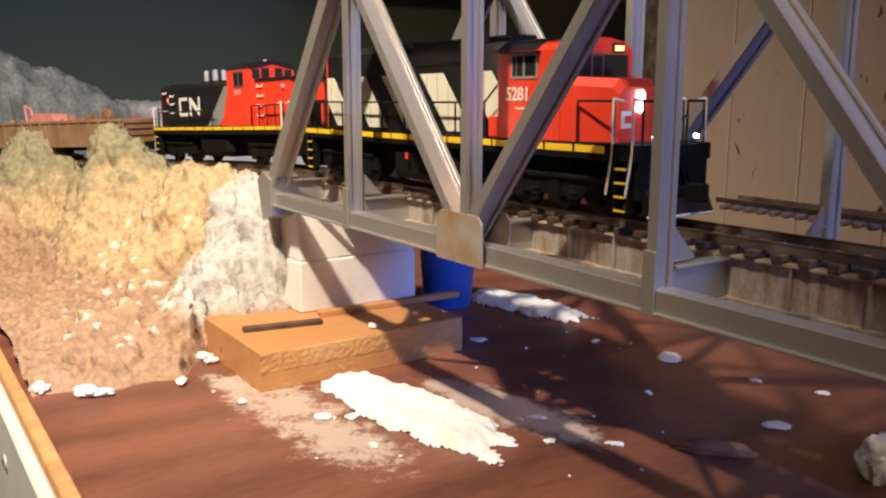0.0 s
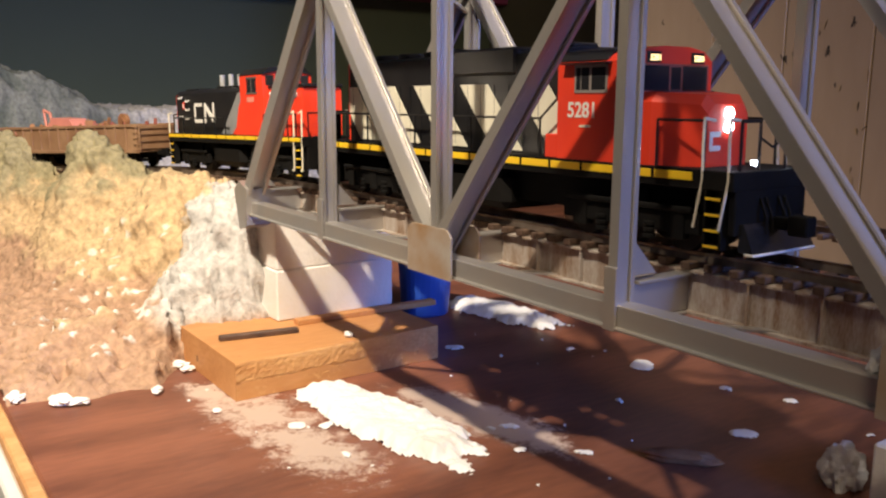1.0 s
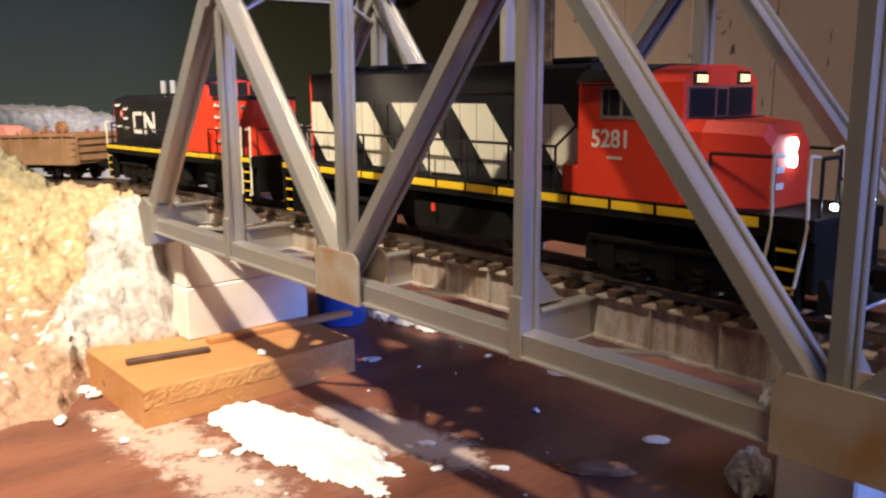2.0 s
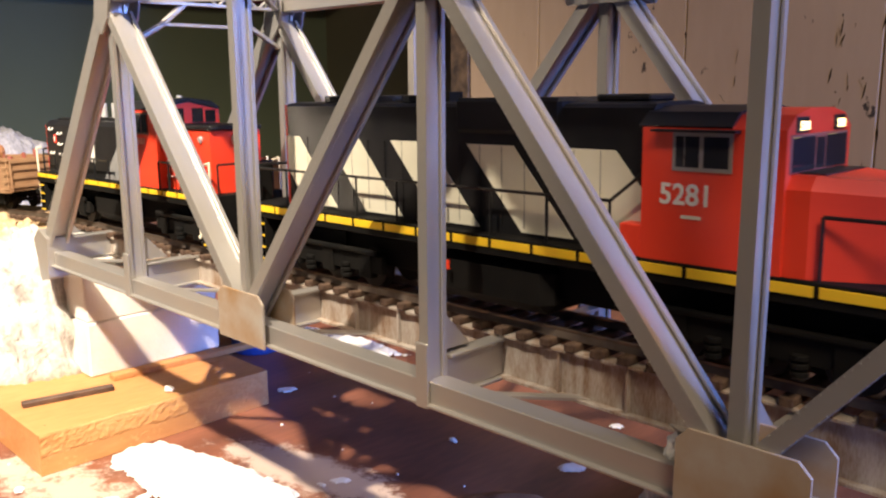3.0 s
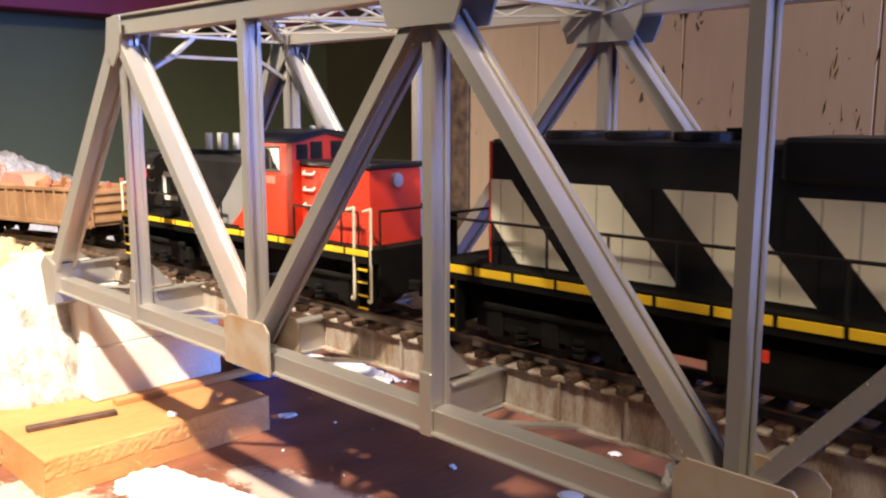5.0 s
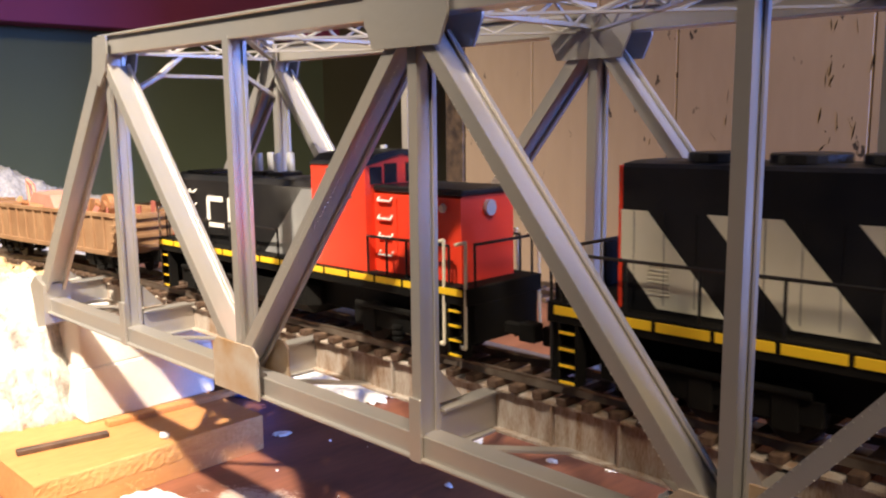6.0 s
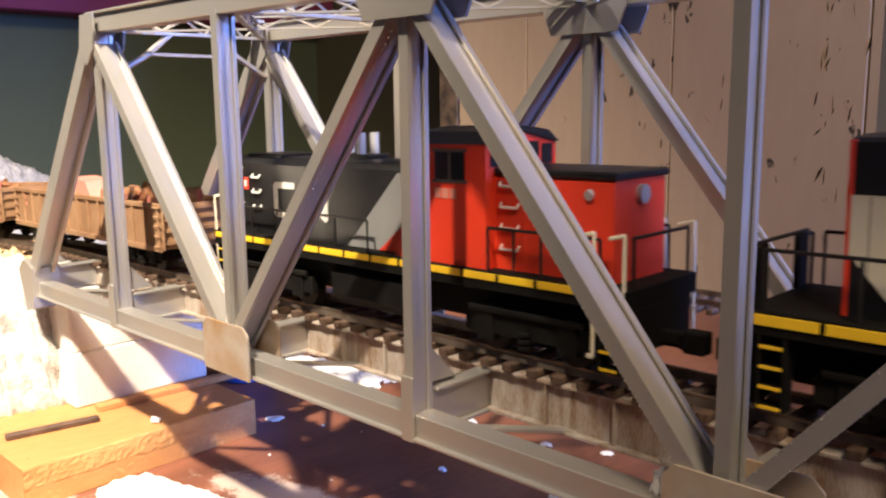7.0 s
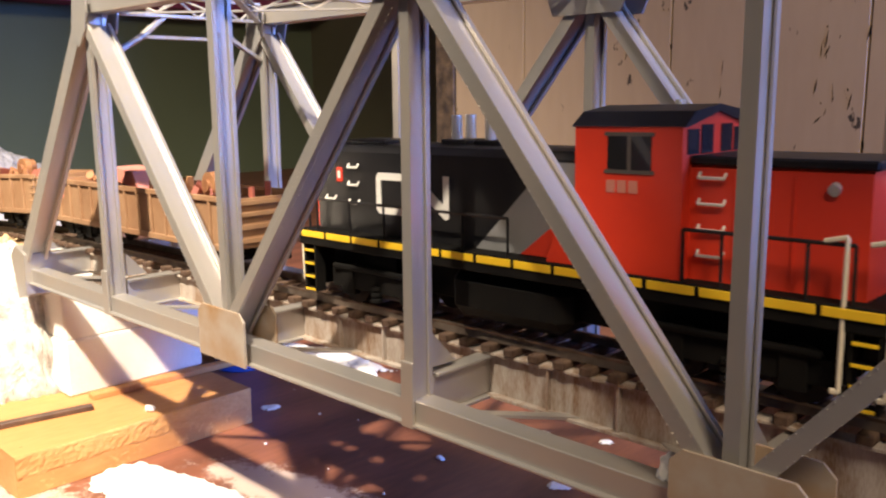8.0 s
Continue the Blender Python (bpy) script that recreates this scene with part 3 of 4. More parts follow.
def rock_height(x, y):
    top = 182 - 20 * smooth(-50, 10, y) - 42 * smooth(10, 105, y) - 52 * smooth(185, 320, y) - 60 * smooth(350, 420, y)
    return top * (1 - smooth(-640, -550, x + 0.12 * y)) * smooth(-215, -150, y) - 5


def rock_tone(x, y, z, n1, n2):
    c = mix(GREYROCK, (0.25, 0.26, 0.235), max(0, min(1, 0.5 + n1)))
    return mix(c, CHALK, smooth(85, 140, y + 22 * n1 + 10 * n2))


rock = terrain("rock_hill", -900, -500, -220, 430, 4.0, rock_height, rock_tone, "grey crumpled plaster rock hill behind the track", "rock hill", 8)
boxes_bed = tagged(boxes("roadbed", [(-460, 62, 0, -40, 70, 60)], FOAM), "white foam roadbed behind the track", "roadbed", kind="structure")


def lump(name, cx, cy, cz, rx, ry, rz, mat, label, category, seed=0, rough=0.35, turn=0, group="", sub=4, freq=0.9, flat=0.0):
    bm = bmesh.new()
    bmesh.ops.create_icosphere(bm, subdivisions=sub, radius=1)
    o = Vector((seed * 7.3, seed * 3.1, seed))
    for v in bm.verts:
        k = 1 + rough * noise.fractal(v.co * freq * 2 + o, 1.0, 2.0, 4)
        v.co = Vector((v.co.x * rx, v.co.y * ry, v.co.z * rz)) * k
        if v.co.z < -rz * flat:
            v.co.z = -rz * flat
    ob = part(name, bm, mat, at=(cx, cy, cz))
    ob.rotation_euler.z = radians(turn)
    return tagged(ob, label, category, group)


# plank block under the abutment
BT = 18.2
bm = bmesh.new()
box(bm, -16, -33.5, 0.2, 65, 80, BT)
for v in bm.verts:
    v.co.x += 3 * (v.co.y > 0) * (v.co.x < 0) - (2.5 if v.co.y > 0 and v.co.x > 0 else 0)
bmesh.ops.subdivide_edges(bm, edges=bm.edges, cuts=30, use_grid_fill=True)
for v in bm.verts:
    if 1 < v.co.z < BT - 0.5 and v.co.x < 50:
        v.co += 0.12 * noise.noise_vector(v.co * 0.5)
block = tagged(part("wooden_block", bm, PINE, bevel=0.0), "rough-sawn pine block lying on the table under the abutment", "wood block")
bm = bmesh.new()
face = {}
for j in range(25):
    for i in range(180):
        y, z = -33.2 + i * 0.63, 0.6 + j * 0.73
        v = Vector((0, y, z))
        out = 0.30 + 0.28 * noise.fractal(v * 0.45, 0.9, 2.3, 5) + 0.3 * noise.noise(v * 0.13) - 0.4 * smooth(9.4, 8.0, z + 1.2 * noise.noise(Vector((3, y * 0.12, 0))))
        x = 65.0 - 2.5 * (y + 33.5) / 113.5
        face[i, j] = bm.verts.new((x + max(-0.1, out) * (0.1 if j in (0, 24) else 1), y, z))
for i in range(179):
    for j in range(24):
        bm.faces.new((face[i, j], face[i + 1, j], face[i + 1, j + 1], face[i, j + 1]))
part("sawn_face", bm, PINE_EDGE, block, "splintered rough-sawn side")
lump("plaster_crumb", 56, 30, BT + 1.2, 2.6, 2.0, 2.0, PLASTER, "small plaster crumb on the pine block", "plaster crumb", 77, 0.4, 20, "plaster crumbs", 2, 1.0, 0.4)
for sx, sz in ((18, -26), (68, -46)):
    sc = thing("screw", "shiny countersunk screw in the white fascia", "screw", (sx, -134.2, sz), "fascia screws")
    bm = bmesh.new()
    rod(bm, (0, -0.9, 0), (0, 1.5, 0), 3.6, 16)
    part("screw_head", bm, STEEL, sc, bevel=0.4)
    boxes("screw_slot", [(-3.0, -1.2, -0.5, 3.0, -0.85, 0.5)], CHASSIS, sc)
strip = tagged(boxes("strip", [(0, -2.0, 0, 40, 2.0, 2.6)], DARK_BAR, bevel=0.4), "dark weathered metal-look strip on the pine block", "strip")
strip.matrix_basis = pose(0.0265, -0.0265, 0.001 * BT, 0, 0, 80)
sill_strip = tagged(boxes("wood_strip", [(0, -3, 0, 86, 3, 3)], PINE, bevel=0.4), "thin pine strip at the foot of the abutment", "wood strip")
sill_strip.matrix_basis = pose(0.020, 0.018, 0.001 * BT, 0, 0, 88)

abut = thing("abutment", "white plastered foam abutment under the bridge end", "abutment")
boxes("foam_slab", [(-46, 12, BT, 10, 84, 46)], FOAM, abut, bevel=0.8)
boxes("foam_slab", [(-46, 12.4, 46.05, 9.6, 84, Z - 4.5)], FOAM, abut, bevel=0.8)


def spread(name, cx, cy, rx, ry, h, mat, label, category, seed=0, turn=0, step=1.6, rough=0.5, edge=0.35, group=""):
    """A poured patch: an uneven dome that runs out on the table with a ragged rim."""
    bm = bmesh.new()
    nx, ny = int(2.8 * rx / step), int(2.8 * ry / step)
    grid = {}
    for j in range(ny + 1):
        for i in range(nx + 1):
            x, y = -1.4 * rx + i * step, -1.4 * ry + j * step
            v = Vector((x, y, seed * 5.0))
            d = (abs(x / rx) ** 2.6 + abs(y / ry) ** 2.6) ** (1 / 2.6) + edge * noise.fractal(v * 0.07, 1.0, 2.0, 4) + 0.04 * noise.noise(v * 0.35)
            if d < 1.04:
                z = h * (1 - smooth(0.62, 1.03, d)) ** 0.6 + rough * (noise.noise(v * 0.22) + 0.6 * noise.noise(v * 0.6)) * (1 - smooth(0.9, 1.03, d))
                grid[i, j] = bm.verts.new((x, y, max(z, -0.4)))
    for (i, j) in list(grid):
        q = [grid.get(k) for k in ((i, j), (i + 1, j), (i + 1, j + 1), (i, j + 1))]
        if all(q):
            bm.faces.new(q)
    ob = part(name, bm, mat, smooth=True, at=(cx, cy, 0.2))
    ob.rotation_euler.z = radians(turn)
    return tagged(ob, label, category, group)


spread("plaster_spill", 124, 11, 55, 18, 5.0, PLASTER, "thick white plaster spill dried on the table", "plaster spill", 5, 7, 0.8, 0.9, 0.26)
spots = random.Random(11)
for k in range(9):
    a = spots.random()
    cx, cy = (spots.uniform(40, 170), spots.uniform(-46, -8)) if a < 0.5 else (spots.uniform(90, 195), spots.uniform(40, 62))
    r = spots.uniform(1.5, 3.2)
    spread("plaster_smear", cx, cy, r * spots.uniform(1.2, 2.2), r, 0.8, PLASTER, "thin white plaster smear on the brown table", "plaster smear", k, spots.uniform(0, 180), 0.6, 0.3, 0.95, "plaster smears")
for cx, cy, r in ((131, 163, 6.5), (219, 127, 5.5), (163, 113, 2.2), (53, 98, 4), (207, 179, 3.5), (90, 150, 3), (250, 170, 3), (180, 168, 3)):
    spread("plaster_flake", cx, cy, r * 1.2, r * 0.8, 1.0, PLASTER, "small white plaster flake on the table", "plaster flake", cx, cx, 0.7, 0.4, 0.5, "plaster flakes")
for k in range(34):
    a = spots.random()
    cx, cy = spots.uniform(20, 330), spots.uniform(-60, 170)
    if -20 < cx < 70 and -34 < cy < 84:
        continue
    r = spots.uniform(0.35, 0.95)
    lump("plaster_crumb", cx, cy, 0.4, r, r, r * 0.7, PLASTER, "tiny plaster crumb on the table", "plaster crumb", k, 0.4, k * 20, "plaster crumbs", 1, 1.0, 0.4)
for k, (cx, cy, q) in enumerate(((6, -116, 4.5), (24, -100, 4.0), (30, -93, 2.6), (2, -40, 3.0), (12, -38, 2.2), (-8, -112, 3.0), (34, -60, 2.4))):
    lump("plaster_clump", cx, cy, 2.0, q * 1.7, q, q * 0.6, PLASTER, "loose white plaster clump at the edge of the mud", "plaster clump", 40 + k, 0.45, 25 * k, "plaster clumps", 3, 1.0, 0.5)
chip = lump("bark_chip", 221, 85, 2.0, 15, 4.5, 3, RUST, "rough brown wood chip lying on the table", "wood chip", 2, 0.3, 40, sub=3, flat=0.6)
cup = thing("blue_tub", "blue plastic tub standing behind the abutment", "tub", (-22, 128, 0))
bm = bmesh.new()
bmesh.ops.create_cone(bm, cap_ends=True, segments=32, radius1=15, radius2=18, depth=42)
part("tub_wall", bm, BLUE_TAPE, cup, bevel=0.8, at=(0, 0, 21))
spread("plaster_mound", 10, 165, 44, 16, 5, PLASTER, "white plaster mound on the table behind the bridge", "plaster mound", 9, 10, 1.3, 1.2, 0.3)
pier = tagged(boxes("foam_pier", [(285, 104, 0, 313, 150, 26)], FOAM, bevel=1), "white foam block standing on the table behind the bridge", "foam block")
lump("plaster_clump", 335, 5, Z + CH + 1.6, 2.2, 2.4, 3.4, PLASTER, "dab of white plaster stuck on the bridge chord", "plaster clump", 31, 0.35, 0, "plaster clumps", 3, 1.0, 0.5)
lump("plaster_clump", 268, 118, 5, 7, 8, 11, PLASTER, "white plaster clump beside the foam block", "plaster clump", 21, 0.4, 0, sub=4, flat=0.5)

# second line on a low base behind the bridge
back = thing("rear_track", "dark red model track base behind the bridge", "track", kind="structure")
boxes("track_base", [(150, 150, 0, 1200, 205, Z + 4)], RED_WASH, back, bevel=1)
for yy in (168, 184.5):
    boxes("rail", [(150, yy, Z + 6.4, 1200, yy + 1.2, Z + 8.6)], RAIL, back)
tm = None
for k in range(150):
    if tm is None:
        tm = boxes("tie", [(-1.4, -15, 0, 1.4, 15, 2.4)], TIE, back, bevel=0.2).data
        ob = back.children[-1]
        ob.location = (0.152, 0.1768, 0.001 * (Z + 4))
    else:
        ob = new("tie", tm)
        ob.parent = back
        ob.location = (0.152 + 0.0066 * k, 0.1768, 0.001 * (Z + 4))

STOCK["on"] = True
# ---- rolling stock (each at rail level, x forward from its rear sill) ----


def label_text(parent, words, size, mat, at, name="number", turn=(90, 0, 0)):
    cu = bpy.data.curves.new(name, "FONT")
    cu.body, cu.size, cu.extrude, cu.offset = words, 0.001 * size, 0.00006, 0.000020 * size
    tmp = new(name, cu)
    me = bpy.data.meshes.new_from_object(tmp.evaluated_get(bpy.context.evaluated_depsgraph_get()))
    bpy.data.objects.remove(tmp)
    me.materials.clear()
    me.materials.append(mat)
    ob = new(name, me)
    ob.parent = parent
    ob.matrix_basis = pose(0.001 * at[0], 0.001 * at[1], 0.001 * lift(at[2]), *turn)
    return ob


def truck(parent, cx, axles, gap, r=6.6):
    n = len(axles)
    lo, hi = cx + axles[0] - 8, cx + axles[-1] + 8
    bm = bmesh.new()
    for sy in (-1, 1):
        ya, yb = (sy * 10.6, sy * 13.2)
        box(bm, lo, min(ya, yb), 4.2, hi, max(ya, yb), 8.6)
        for a in axles:
            box(bm, cx + a - 3, sy * 13.8 if sy < 0 else 10.6, 2.8, cx + a + 3, -10.6 if sy < 0 else 13.8, 9.4)
        for k in range(n - 1):
            mid = cx + (axles[k] + axles[k + 1]) / 2
            for dz in (3.2, 4.6, 6.0):
                rod(bm, (mid, sy * 13.4, dz - 1), (mid, sy * 13.4, dz), 2.0, 10)
        rod(bm, (lo + 2, sy * 14, 9.5), (hi - 2, sy * 14, 9.5), 0.8, 6)
    box(bm, cx - 6, -10, 6, cx + 6, 10, 13)
    t = part("truck", bm, CHASSIS, parent, "black truck frame with springs", bevel=0.2)
    for a in axles:
        w = bmesh.new()
        for sy in (-1, 1):
            rod(w, (0, sy * 7.2, 0), (0, sy * 9.6, 0), r, 20)
            rod(w, (0, sy * 6.4, 0), (0, sy * 7.3, 0), r + 0.5, 20)
        rod(w, (0, -13, 0), (0, 13, 0), 1.1, 8)
        part("wheelset", w, WHEEL, t, at=(cx + a, 0, r))


def handrail(parent, x0, x1, y, z0, z1, n, mat=BLACK, name="handrail"):
    bm = bmesh.new()
    rod(bm, (x0, y, z1), (x1, y, z1), 0.42, 5)
    for i in range(n):
        x = x0 + (x1 - x0) * i / (n - 1)
        rod(bm, (x, y, z0), (x, y, z1), 0.42, 5)
    return part(name, bm, mat, parent)


def step_unit(parent, x, y, sy, mat_edge=YELLOW):
    bm = bmesh.new()
    for k in range(4):
        z = 2.6 + 3.3 * k
        box(bm, x - 2.6, min(y, y - sy * 3.5), z, x + 2.6, max(y, y - sy * 3.5), z + 0.6)
    for dx in (-2.8, 2.8):
        box(bm, x + dx - 0.4, min(y, y - sy * 3.8), 2.4, x + dx + 0.4, max(y, y - sy * 3.8), 16)
    s = part("steps", bm, CHASSIS, parent)
    bm = bmesh.new()
    for k in range(4):
        z = 2.6 + 3.3 * k
        box(bm, x - 2.4, min(y, y + sy * 0.4), z + 0.1, x + 2.4, max(y, y + sy * 0.4), z + 0.6)
    part("step_edge", bm, mat_edge, s, "yellow step edges")


def wire(parent, pts, r, mat, name="grab_iron", label=""):
    bm = bmesh.new()
    for a, b in zip(pts, pts[1:]):
        rod(bm, a, b, r, 6)
    return part(name, bm, mat, parent, label)


def grab(parent, x, y, z, w=4.6):
    s = -1 if y < 0 else 1
    return wire(parent, [(x, y, z + 1), (x, y + s * 0.9, z), (x + w, y + s * 0.9, z), (x + w, y, z + 1)], 0.34, WHITE, "grab_iron", "white grab iron")


def hood_outline(hw, z0, z1, crown=2.2):
    return [(-hw, z0), (-hw, z1 - crown), (-hw + crown, z1 - 0.5), (-hw * 0.5, z1), (hw * 0.5, z1), (hw - crown, z1 - 0.5), (hw, z1 - crown), (hw, z0)]


def coupler(parent, x, sx):
    bm = bmesh.new()
    box(bm, min(x, x + sx * 9), -1.3, 6.4, max(x, x + sx * 9), 1.3, 9)
    box(bm, min(x + sx * 7, x + sx * 13), -3, 5.6, max(x + sx * 7, x + sx * 13), 1.6, 9.8)
    part("coupler", bm, CHASSIS, parent, bevel=0.4)


def sill_dashes(parent, x0, x1, y, z0, z1, n, keepout=0.6):
    w = (x1 - x0) / n
    for k in range(n):
        boxes("sill_stripe", [(x0 + k * w + keepout, min(y, y * 1.02), z0, x0 + (k + 1) * w - keepout, max(y, y * 1.02), z1)], YELLOW, parent, "yellow sill stripe", bevel=0.1)


def mainline_loco():
    L = 239.0
    t = thing("diesel_locomotive", "red, black and cream striped six-axle model diesel locomotive with lit headlights", "locomotive")
    Y = 17.4
    boxes("frame", [(0, -Y, 14.6, L, Y, 19.0), (8, -9, 6, L - 8, 9, 14.6)], CHASSIS, t, "black underframe", bevel=0.3)
    boxes("fuel_tank", [(88, -15, 3, 140, 15, 14)], CHASSIS, t, bevel=3.0)
    truck(t, 42, (-20, 0, 20), 20)
    truck(t, L - 42, (-20, 0, 20), 20)
    coupler(t, 0, -1)
    coupler(t, L, 1)
    sill_dashes(t, 2, L - 13, -Y - 0.1, 16.3, 18.3, 15)
    sill_dashes(t, 2, L - 13, Y + 0.1, 16.3, 18.3, 15)
    HX0, HX1, HW, HZ = 19.0, 169.0, 12.2, 51.8
    bm = bmesh.new()
    cross(bm, hood_outline(HW, 19, HZ, 1.3), HX0, HX1)
    body = part("long_hood", bm, BLACK, t, bevel=0.25)
    boxes("end_panel", [(HX0 - 0.5, -HW - 0.15, 19.2, HX0 + 0.6, HW + 0.15, HZ - 0.9)], RED, body, "red rear hood end")
    # cream slanting bands, both sides
    x = 9.0
    z0, z1, lean, w, gap = 20.0, 41.2, 20.5, 17.5, 15.5
    n = 0
    while x < HX1 - 4:
        for sy in (-1, 1):
            lo = HX0 + 0.3
            quad = [(x, z1), (x + w, z1), (x + w + lean, z0), (x + lean, z0)]
            hi = HX1 - 0.3
            kept = []
            for (a, b), (c, d) in zip(quad, quad[1:] + quad[:1]):
                if lo <= a <= hi:
                    kept.append((a, b))
                for edge in sorted((lo, hi), reverse=a > c):
                    if (a - edge) * (c - edge) < 0:
                        kept.append((edge, b + (d - b) * (edge - a) / (c - a)))
            bm = bmesh.new()
            prism(bm, kept, sy * HW, sy * (HW + 0.25))
            part("cream_band", bm, CREAM, body, "cream diagonal stripe")
        x += w + gap
        n += 1
    # door seams, louvres, roof gear
    bm = bmesh.new()
    for k in range(17):
        xx = HX0 + 4 + 8.2 * k
        box(bm, xx - 0.09, -HW - 0.29, 21, xx + 0.09, HW + 0.29, 41)
    part("door_seams", bm, BLACK, body)
    bm = bmesh.new()
    for k in range(9):
        box(bm, HX0 + 8, -HW - 0.5, 23 + k * 0.9, HX0 + 14, HW + 0.5, 23.4 + k * 0.9)
    part("louvres", bm, CREAM, body)
    for xx in (34, 54, 74):
        bm = bmesh.new()
        rod(bm, (xx + 6, 0, HZ - 0.3), (xx + 6, 0, HZ + 1.8), 8.6, 24)
        part("roof_fan", bm, BLACK, body, bevel=0.3)
    boxes("dynamic_brake", [(104, -13.2, 44, 142, 13.2, HZ + 1.0)], BLACK, body, bevel=1.0)
    boxes("exhaust", [(86, -3, HZ, 92, 3, HZ + 2.6)], CHASSIS, body)
    boxes("roof_box", [(148, -6, HZ, 164, 6, HZ + 1.6)], BLACK, body, bevel=0.5)
    # cab and nose
    CX0, CX1 = HX1, 203.0
    bm = bmesh.new()
    cross(bm, [(-17, 19), (-17, 46.6), (-13, 49.3), (-6, 50.4), (6, 50.4), (13, 49.3), (17, 46.6), (17, 19)], CX0, CX1)
    cab = part("cab", bm, RED, t, "red wide-nose cab", bevel=0.4)
    boxes("cab_foot", [(CX0 - 6, -17, 19, CX0, 17, 26)], RED, cab, bevel=0.3)
    bm = bmesh.new()
    cross(bm, [(-17.2, 47.0), (-13.2, 49.8), (-6, 50.9), (6, 50.9), (13.2, 49.8), (17.2, 47.0), (16.6, 46.4), (-16.6, 46.4)], CX0 - 1, CX1 - 12)
    part("cab_roof", bm, BLACK, cab, "black cab roof", bevel=0.2)
    for sy in (-1, 1):
        ya, yb = sorted((sy * 16.9, sy * 17.3))
        boxes("side_window", [(CX0 + 8.8, ya, 38.8, CX0 + 14.6, yb, 45.0), (CX0 + 15.6, ya, 38.8, CX0 + 21.6, yb, 45.0)], GLASS, cab, "dark sliding cab window")
        boxes("window_frame", [(CX0 + 8, ya, 38.0, CX0 + 22.4, yb + sy * 0.05, 38.8), (CX0 + 8, ya, 45, CX0 + 22.4, yb, 45.8), (CX0 + 14.6, ya, 38, CX0 + 15.6, yb + sy * 0.1, 45.8), (CX0 + 8, ya, 38, CX0 + 8.8, yb + sy * 0.1, 45.8), (CX0 + 10.6, ya, 38, CX0 + 11.2, yb + sy * 0.1, 45.8), (CX0 + 21.6, ya, 38, CX0 + 22.4, yb + sy * 0.1, 45.8)], FRAME_GREY, cab, "light grey window frame")
        boxes("sunshade", [(CX0 + 3.5, min(sy * 17, sy * 19.6), 45.9, CX0 + 24, max(sy * 17, sy * 19.6), 46.4)], BLACK, cab)
        boxes("windscreen", [(CX1 - 0.2, 3.0 if sy > 0 else -14.5, 38.5, CX1 + 0.35, 14.5 if sy > 0 else -3.0, 45.2)], GLASS, cab, "dark windscreen", bevel=0.2)
        boxes("board_recess", [(CX1 - 0.2, 6.9 if sy > 0 else -12.9, 45.9, CX1 + 0.3, 12.9 if sy > 0 else -6.9, 48.9)], BLACK, cab, bevel=0.1)
        boxes("number_board", [(CX1 - 0.2, 7.7 if sy > 0 else -12.1, 46.4, CX1 + 0.5, 12.1 if sy > 0 else -7.7, 48.4)], CHASSIS, cab, "black number board", bevel=0.2)
        label_text(cab, "5281", 2.5, NUMBER_BOARD, (CX1 + 0.6, (-12.1 if sy < 0 else 7.6), 46.5), "board_number", (90, 0, 90))
    # darker red than the cab: shade round the windscreens put into the colour
    boxes("screen_surround", [(CX1 - 0.3, -15.4, 38.2, CX1 + 0.2, 15.4, 45.7)], DARK_RED, cab, "red windscreen surround, darkened for the shade on the cab front", bevel=0.3)
    boxes("centre_window", [(CX1 - 0.2, -2.2, 38.8, CX1 + 0.35, 2.2, 44.8)], GLASS, cab)
    NX = 223.0
    bm = bmesh.new()
    rings = []
    for x, hw, zt in ((CX1 - 1, 16.4, 38.2), (CX1 + 5, 16.0, 38.2), (NX - 2, 10.0, 37.4), (NX, 9.0, 35.0)):
        rings.append([bm.verts.new(p) for p in ((x, -hw, 19), (x, -hw, zt - 2.6), (x, -hw + 2.6, zt), (x, hw - 2.6, zt), (x, hw, zt - 2.6), (x, hw, 19))])
    for a, b in zip(rings, rings[1:]):
        for k in range(6):
            bm.faces.new((a[k], a[(k + 1) % 6], b[(k + 1) % 6], b[k]))
    bm.faces.new(rings[0])
    bm.faces.new(rings[-1][::-1])
    part("nose", bm, RED, t, "red broad nose", bevel=0.5)
    boxes("nose_top", [(CX1 + 0.5, -11, 38.0, CX1 + 6, 11, 38.45)], BLACK, t, "black anti-glare panel")
    for z in (29.2, 32.6):
        bm = bmesh.new()
        rod(bm, (NX - 0.4, 0, z), (NX + 0.9, 0, z), 1.55, 16)
        part("headlight", bm, BRIGHT, t, "glowing white headlight")
    bm = bmesh.new()
    box(bm, NX - 0.1, -8, 23, NX + 0.15, -6.6, 28)
    box(bm, NX - 0.1, -8, 26.6, NX + 0.15, -3, 28)
    box(bm, NX - 0.1, -8, 23, NX + 0.15, -3, 24.4)
    part("nose_mark", bm, WHITE, t, "white painted mark on the nose")
    label_text(t, "5281", 6.7, WHITE, (CX0 + 4.8, -17.15, 31.2), "number")
    boxes("small_lettering", [(CX0 + 10.5, -17.2, 28.3, CX0 + 15.5, -17.05, 29.0)], CREAM, t)
    # porch, pilot, steps, rails
    boxes("pilot", [(L - 2.5, -16, 5.4, L, 16, 15)], CHASSIS, t, bevel=0.4)
    bm = bmesh.new()
    prism(bm, [(L, 2.2), (L + 5, 1.8), (L + 1.4, 8), (L, 8)], -14, 14)
    part("plow", bm, PLOW, t, "glossy black snow plow")
    boxes("plow_edge", [(L + 2.0, -14.2, 1.6, L + 5.2, 14.2, 2.2)], WHITE, t, "white lower edge of the plow", bevel=0.2)
